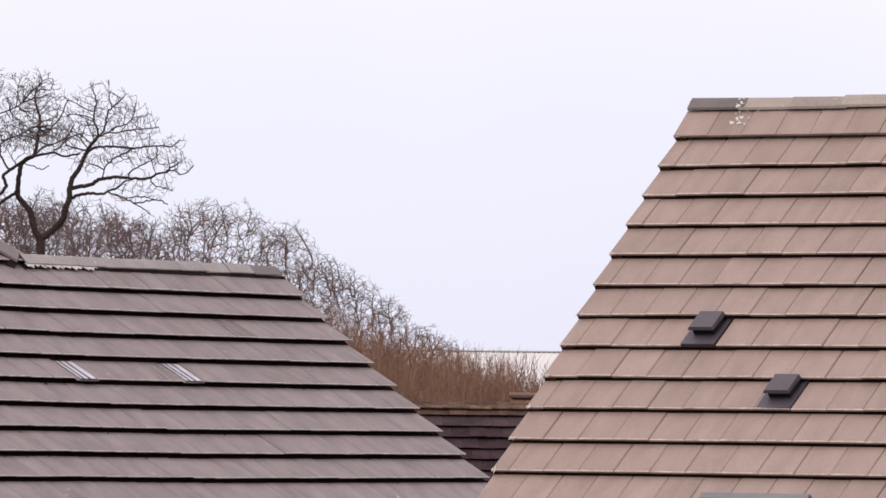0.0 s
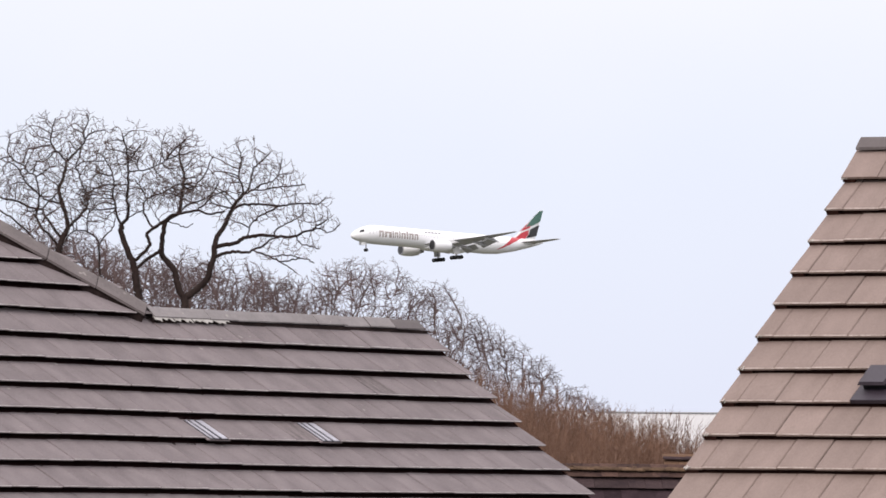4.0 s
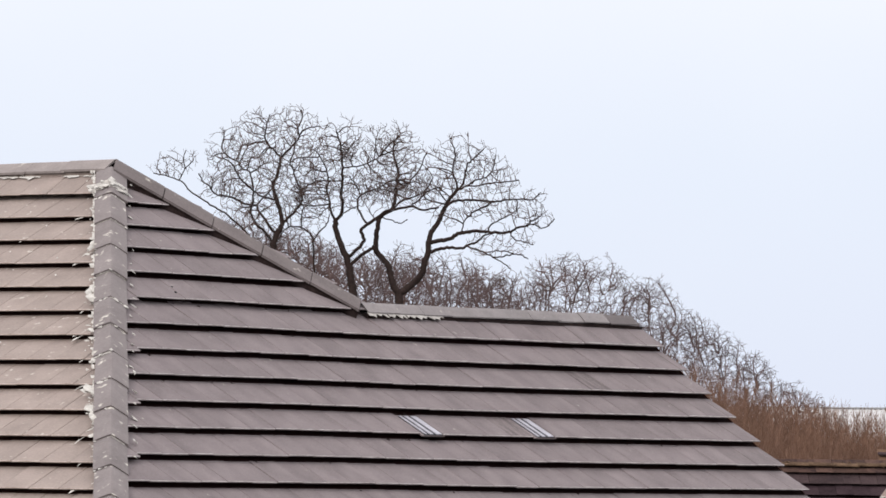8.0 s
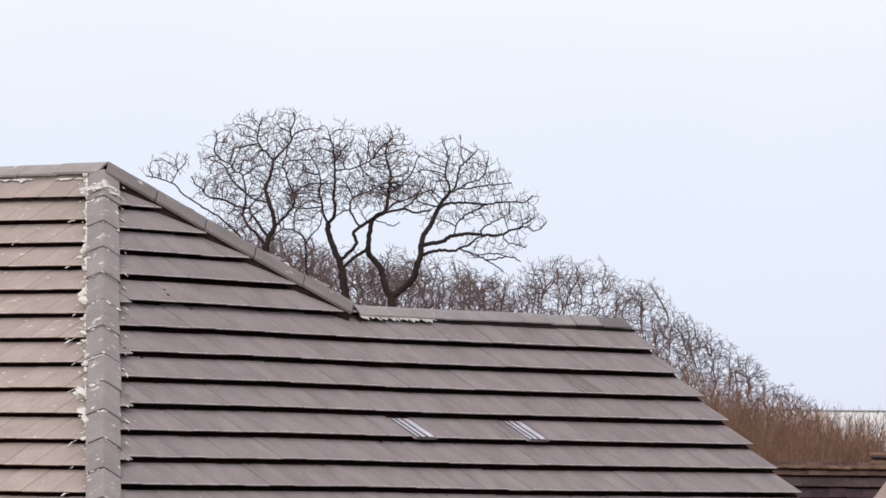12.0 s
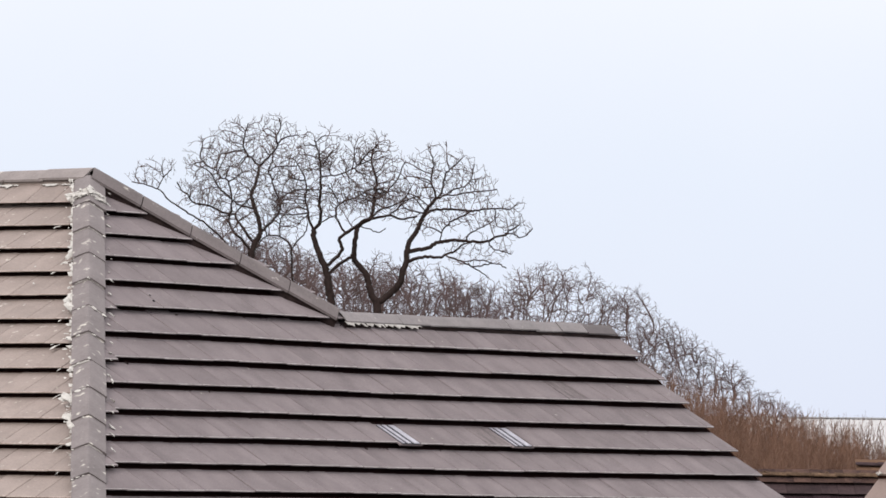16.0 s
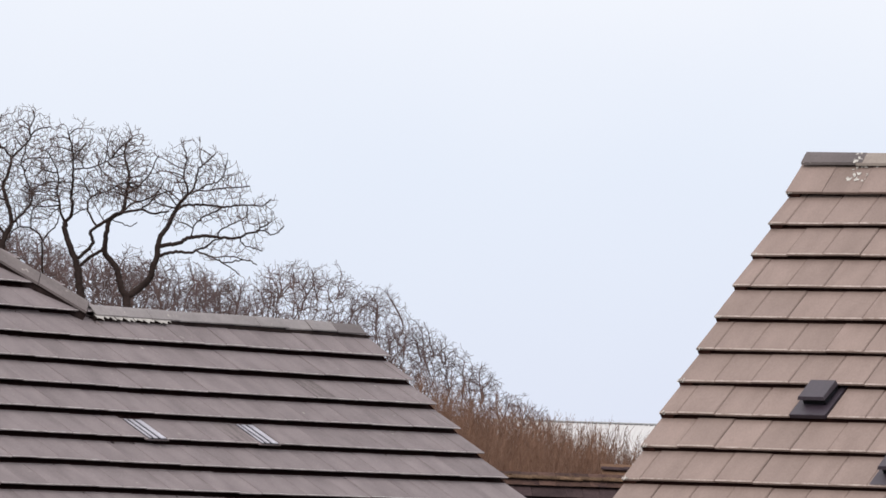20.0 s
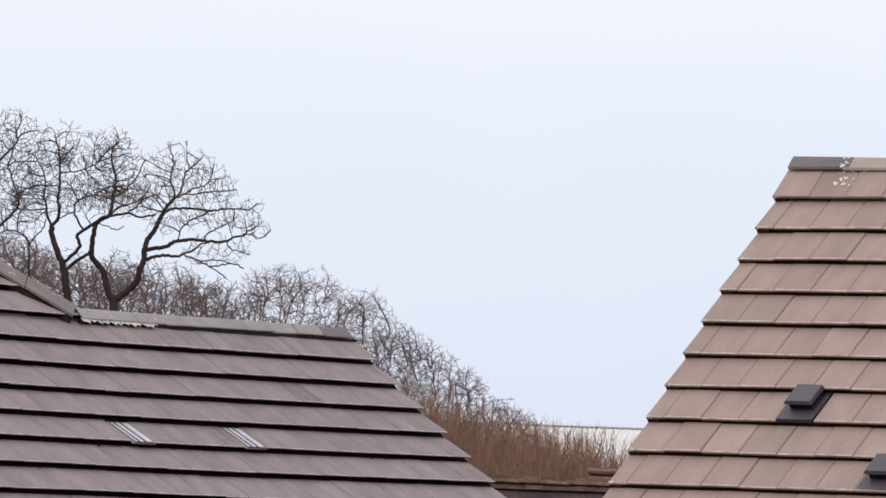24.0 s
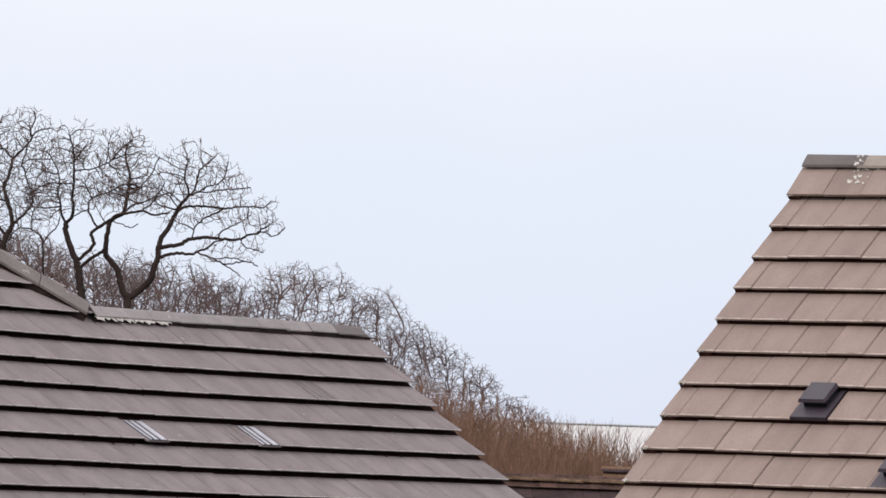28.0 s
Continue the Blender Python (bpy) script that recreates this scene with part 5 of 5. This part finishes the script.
# ---------------------------------------------------------------- airliner
def lathe(bm, stations, n=28):
    """Rings about the x axis: stations of (x, half-width, half-height, z of the centre)."""
    rings = []
    for x, ry_, rz_, zc in stations:
        rings.append([bm.verts.new((x, ry_ * math.cos(2 * math.pi * k / n), zc + rz_ * math.sin(2 * math.pi * k / n))) for k in range(n)])
    for a, b in zip(rings, rings[1:]):
        for k in range(n):
            bm.faces.new((a[k], a[(k + 1) % n], b[(k + 1) % n], b[k]))
    bm.faces.new(rings[0])
    bm.faces.new(rings[-1][::-1])
    return bm


def aerofoil(bm, root, tip, thick):
    """A tapered wing from root to tip: each is (leading edge, chord) with x aft negative."""
    rows = []
    for (le, chord), t in ((root, thick), (tip, thick * 0.45)):
        le = Vector(le)
        span = (Vector(tip[0]) - Vector(root[0]))
        nrm = Vector((1, 0, 0)).cross(Vector((0, span.y, span.z)).normalized())
        row = []
        for f, h in ((0, 0), (0.08, 0.5), (0.35, 1.0), (0.7, 0.6), (1, 0.04), (0.7, -0.3), (0.35, -0.6), (0.08, -0.4)):
            row.append(bm.verts.new(le + Vector((-f * chord, 0, 0)) + nrm * (h * t * 0.5)))
        rows.append(row)
    n = len(rows[0])
    for k in range(n):
        bm.faces.new((rows[0][k], rows[0][(k + 1) % n], rows[1][(k + 1) % n], rows[1][k]))
    bm.faces.new(rows[0][::-1])
    bm.faces.new(rows[1])
    return bm


def skin_patch(bm, pts, side, out=0.03):
    """A flat shape laid on the round fuselage: pts of (x, angle above the horizon)."""
    (xa, aa), (xb_, ab), (xc, ac), (xd, ad) = pts
    n = max(1, int(max(abs(ad - aa), abs(ac - ab)) / 6))
    rows = []
    for k in range(n + 1):
        f = k / n
        row = []
        for x, an in ((xa + (xd - xa) * f, aa + (ad - aa) * f), (xb_ + (xc - xb_) * f, ab + (ac - ab) * f)):
            r = hull_radius(x) + out
            row.append(bm.verts.new((x, side * r * math.cos(radians(an)), hull_centre(x) + r * math.sin(radians(an)))))
        rows.append(row)
    for a, b in zip(rows, rows[1:]):
        bm.faces.new((a[0], a[1], b[1], b[0]))


HULL = [(35.2, 0.15, -1.0), (34.6, 0.85, -0.9), (33.2, 1.65, -0.62), (31.0, 2.45, -0.3), (28.5, 2.95, -0.08), (26.0, 3.1, 0), (-16.0, 3.1, 0), (-21.0, 2.95, 0.18), (-27.0, 2.35, 0.78), (-33.0, 1.5, 1.55), (-37.0, 0.75, 2.1), (-38.7, 0.25, 2.3)]


def hull_at(x, col):
    for a, b in zip(HULL, HULL[1:]):
        if b[0] <= x <= a[0]:
            return a[col] + (b[col] - a[col]) * (a[0] - x) / (a[0] - b[0])
    return HULL[0][col] if x > 0 else HULL[-1][col]


def hull_radius(x):
    return hull_at(x, 1)


def hull_centre(x):
    return hull_at(x, 2)


def wheel_mesh(r, w, material):
    bm = bmesh.new()
    bmesh.ops.create_cone(bm, cap_ends=True, segments=14, radius1=r, radius2=r, depth=w, matrix=Matrix.Rotation(math.pi / 2, 4, "X"))
    bmesh.ops.bevel(bm, geom=[e for e in bm.edges if len(e.link_faces) == 2 and any(len(f.verts) > 4 for f in e.link_faces)], offset=w * 0.25, segments=2, affect="EDGES")
    me = bpy.data.meshes.new("wheel")
    bm.to_mesh(me)
    bm.free()
    me.materials.append(material)
    return me


def airliner():
    jet = thing("airliner", pose(0, 0, 0), "white twin-engined wide-body airliner with wheels down and striped tail", "airplane")
    bm = lathe(bmesh.new(), [(x, r, r, z) for x, r, z in HULL])
    hull = part("fuselage", bm, M_WHITE, jet, "white fuselage", smooth=True)
    bm = bmesh.new()
    lathe(bm, [(9.5, 0.4, 0.3, -2.6), (7, 2.4, 1.0, -2.7), (0, 3.3, 1.3, -2.6), (-7, 2.6, 1.1, -2.5), (-10.5, 0.5, 0.3, -2.3)], 16)
    part("belly_fairing", bm, M_WHITE, hull, smooth=True)
    for side in (1, -1):
        bm = bmesh.new()
        for k in range(66):
            x = 27.0 - k * 0.86
            if -17 < x:
                skin_patch(bm, [(x, 10), (x + 0.28, 10), (x + 0.28, 17), (x, 17)], side, 0.02)
        tagged(part("window_row", bm, M_WINDOW, hull), kind="stuff")
        bm = bmesh.new()
        skin_patch(bm, [(33.0, 24), (31.4, 20), (31.2, 42), (32.3, 52)], side, 0.03)
        part("cockpit_window", bm, M_BLACK, hull)
        for x in (28.4, 13.2, 4.0, -9.0):
            bm = bmesh.new()
            skin_patch(bm, [(x, -4), (x + 0.08, -4), (x + 0.08, 30), (x, 30)], side, 0.02)
            skin_patch(bm, [(x + 1.1, -4), (x + 1.18, -4), (x + 1.18, 30), (x + 1.1, 30)], side, 0.02)
            part("door_outline", bm, M_GREYD, hull)
        # lettering as plain bars
        x = 26.2
        for k, (w, h) in enumerate(((1.7, 0.69), (2.6, 0.62), (0.45, 0.8), (1.2, 0.62), (0.45, 0.8), (1.6, 0.62), (0.6, 0.85), (1.6, 0.62), (1.4, 0.62))):
            bm = bmesh.new()
            skin_patch(bm, [(x, -16), (x - w, -16), (x - w, -16 + 58 * h), (x, -16 + 58 * h)], side, 0.035)
            if h < 0.7:
                bmesh.ops.delete(bm, geom=list(bm.faces), context="FACES")
                for a, b in ((0, 0.3), (0.62, 1.0)):
                    skin_patch(bm, [(x - w * a, -16), (x - w * b, -16), (x - w * b, -16 + 58 * h), (x - w * a, -16 + 58 * h)], side, 0.035)
                skin_patch(bm, [(x - w * 0.3, -16 + 42 * h), (x - w * 0.62, -16 + 42 * h), (x - w * 0.62, -16 + 58 * h), (x - w * 0.3, -16 + 58 * h)], side, 0.035)
            part("title_bar", bm, M_GOLD, hull)
            x -= w + 0.4
        bm = bmesh.new()
        for k in range(5):
            skin_patch(bm, [(8.6 - k * 1.3, 34), (7.7 - k * 1.3, 34), (7.7 - k * 1.3, 46), (8.6 - k * 1.3, 46)], side, 0.035)
        part("small_marking", bm, M_GREYD, hull)
        bm = bmesh.new()
        for a, b in ((0, 1), (1, 2), (2, 3), (3, 4)):
            xs, an, wd = (-26.2, -25.6, -24.2, -22.0, -19.2), (86, 58, 26, -6, -34), (4.4, 3.8, 3.0, 2.0, 0.4)
            skin_patch(bm, [(xs[a], an[a]), (xs[a] - wd[a], an[a]), (xs[b] - wd[b], an[b]), (xs[b], an[b])], side, 0.05)
        part("tail_stripe", bm, M_RED, hull, "red flowing stripe")
        # wing with flaps and engine
        bm = aerofoil(bmesh.new(), ((9.0, side * 2.2, -1.9), 13.5), ((-1.6, side * 14.0, 0.0), 6.6), 1.5)
        wing = part("wing", bm, M_GREYP, jet, "grey swept wing with flaps lowered")
        aerofoil_tip = aerofoil(bmesh.new(), ((-1.6, side * 14.0, 0.0), 6.6), ((-9.2, side * 28.4, 1.5), 1.5), 0.7)
        part("outer_panel", aerofoil_tip, M_GREYP, wing)
        for y0, y1, xa, xb_, za, zb in ((3.2, 9.0, -5.0, -6.6, -2.2, -1.3), (10.8, 17.0, -6.4, -8.0, -0.9, 0.2)):
            bm = bmesh.new()
            slab(bm, [(xa, side * y0, za), (xb_, side * y1, zb), (xb_ - 1.6, side * y1, zb - 1.1), (xa - 2.4, side * y0, za - 1.5)], (0, 0, -0.18))
            part("flap", bm, M_GREYP, wing)
        for y, x, z in ((7.0, -4.6, -2.2), (12.5, -6.4, -1.2), (18.0, -7.6, -0.2)):
            bm = lathe(bmesh.new(), [(x + 3, 0.1, 0.1, z), (x + 1.5, 0.35, 0.5, z), (x - 1, 0.35, 0.55, z - 0.4), (x - 2.6, 0.08, 0.1, z - 0.9)], 8)
            bmesh.ops.translate(bm, verts=bm.verts, vec=(0, side * y, 0))
            part("flap_fairing", bm, M_GREYP, wing, smooth=True)
        bm = lathe(bmesh.new(), [(10.1, 1.6, 1.6, -2.9), (9.7, 1.84, 1.84, -2.9), (7.9, 1.95, 1.95, -2.9), (5.7, 1.9, 1.9, -2.85), (3.9, 1.55, 1.55, -2.8), (3.3, 1.4, 1.4, -2.8)], 24)
        bmesh.ops.translate(bm, verts=bm.verts, vec=(0, side * 9.7, 0))
        eng = part("engine", bm, M_WHITE, jet, "white engine nacelle", smooth=True)
        for nm, x0, x1, r, mtl in (("intake_lip", 10.22, 10.0, 1.72, M_ALLOY), ("fan", 10.26, 10.2, 1.48, M_BLACK), ("exhaust_cone", 3.6, 1.3, 1.1, M_ALLOY)):
            bm = lathe(bmesh.new(), [(x0, r, r, -2.9), (x1, r * (0.3 if nm == "exhaust_cone" else 1.0), r * (0.3 if nm == "exhaust_cone" else 1.0), -2.85)], 24)
            bmesh.ops.translate(bm, verts=bm.verts, vec=(0, side * 9.7, 0))
            part(nm, bm, mtl, eng)
        bm = bmesh.new()
        slab(bm, [(7.5, side * 9.55, -1.1), (1.5, side * 9.55, -0.5), (0.0, side * 9.55, -1.3), (3.5, side * 9.55, -2.0), (7.0, side * 9.55, -2.0)], (0, side * 0.3, 0))
        part("pylon", bm, M_WHITE, eng)
        bm = aerofoil(bmesh.new(), ((-28.5, side * 1.2, 1.6), 6.8), ((-36.6, side * 10.8, 2.6), 2.3), 0.7)
        part("tailplane", bm, M_GREYP, jet, "grey tailplane")
        # main gear
        gear = new("main_gear")
        gear.parent = jet
        gear.matrix_basis = pose(-1.9, side * 5.5, -5.7, 0, 8, 0)
        part("leg", box(bmesh.new(), (-0.25, -0.25, 0.2), (0.25, 0.25, 3.2), bevel=0.06), M_ALLOY, gear)
        part("bogie_beam", box(bmesh.new(), (-1.9, -0.2, -0.15), (1.9, 0.2, 0.25), bevel=0.06), M_ALLOY, gear)
        part("gear_door", box(bmesh.new(), (-1.2, side * 0.5, 1.0), (1.2, side * 0.6, 3.4)), M_WHITE, gear)
        for wx in (-1.45, 0, 1.45):
            for wy in (-0.7, 0.7):
                piece("wheel", WHEEL, gear, pose(wx, wy, 0))
    WN = new("nose_gear")
    WN.parent = jet
    WN.matrix_basis = pose(29.3, 0, -5.2)
    part("leg", box(bmesh.new(), (-0.16, -0.16, 0), (0.16, 0.16, 2.6), bevel=0.05), M_ALLOY, WN)
    for side in (1, -1):
        piece("wheel", WHEEL_N, WN, pose(0, side * 0.42, 0))
        part("gear_door", box(bmesh.new(), (0.4, side * 0.65, 1.6), (2.2, side * 0.72, 2.6)), M_WHITE, WN)
    # fin and its colours
    fin_lo, fin_hi = (-26.9, 2.6, 8.6), (-37.4, 12.9, 1.1)

    def fin_at(s, h, y):
        le = fin_lo[0] + (fin_hi[0] - fin_lo[0]) * h
        ch = fin_lo[2] + (fin_hi[2] - fin_lo[2]) * h
        return (le - s * ch, y, fin_lo[1] + (fin_hi[1] - fin_lo[1]) * h)

    bm = aerofoil(bmesh.new(), ((fin_lo[0], 0, fin_lo[1]), fin_lo[2]), ((fin_hi[0], 0, fin_hi[1]), fin_hi[2]), 0.9)
    fin = part("fin", bm, M_WHITE, jet, "white tail fin with green, red and black stripes")
    for nm, pts, mtl in (("green_stripe", ((0.10, 0.40), (0.55, 0.50), (1.0, 0.64), (1.0, 0.985), (0.0, 0.985), (0.0, 0.66)), M_GREEN),
                         ("red_edge", ((0.0, 0.26), (0.40, 0.40), (0.34, 0.47), (0.08, 0.40), (0.0, 0.62)), M_RED),
                         ("red_stripe", ((0.05, 0.0), (0.50, 0.0), (0.54, 0.18), (0.42, 0.33), (0.12, 0.22)), M_RED),
                         ("black_stripe", ((0.54, 0.06), (1.0, 0.16), (1.0, 0.52), (0.80, 0.47), (0.48, 0.35), (0.58, 0.20)), M_BLACK)):
        bm = bmesh.new()
        for y in (0.50, -0.50):
            vs = [bm.verts.new(fin_at(s, h, y * (1 - 0.55 * h) * (1.0 if 0.1 < s < 0.9 else 0.75))) for s, h in pts]
            bm.faces.new(vs)
        part(nm, bm, mtl, fin)
    return jet


WHEEL, WHEEL_N = wheel_mesh(0.67, 0.5, M_RUBBER), wheel_mesh(0.55, 0.4, M_RUBBER)
JET = airliner()


def motions():
    """The airliner descends from right to left behind the roofs and the oaks."""
    toward = 33.5
    heading = 180 + toward - 3.3
    speed = 69.0
    base_az, base_el, dist = 3.282, 2.20, 2154.0

    def at(az, el, d):
        a, e = radians(az), radians(el)
        return (d * math.sin(a) * math.cos(e), d * math.cos(a) * math.cos(e), EYE + d * math.sin(e))

    seen = ((1.5, 2.44, 0.065), (2.0, 1.599, 0.045), (2.5, 0.968, 0.028), (3.0, 0, 0), (3.5, -0.665, -0.016), (4.0, -1.457, -0.034), (4.5, -2.264, -0.063))
    places = [(t, at(base_az + da, base_el + de, dist - speed * math.sin(radians(toward)) * (t - 3.0))) for t, da, de in seen]
    step = Vector((math.cos(radians(heading)), math.sin(radians(heading)), -0.042)) * speed
    first, last = Vector(places[0][1]), Vector(places[-1][1])
    rows = [(0.0, first - step * 1.5), (1.0, first - step * 0.5)] + places + [(t, last + step * (t - 4.5)) for t in (5.0, 6.5, 12.0, 20.0, 28.0)]
    walk(JET, [(t, pose(*p, 3.0, -2.6, heading)) for t, p in rows])


motions()
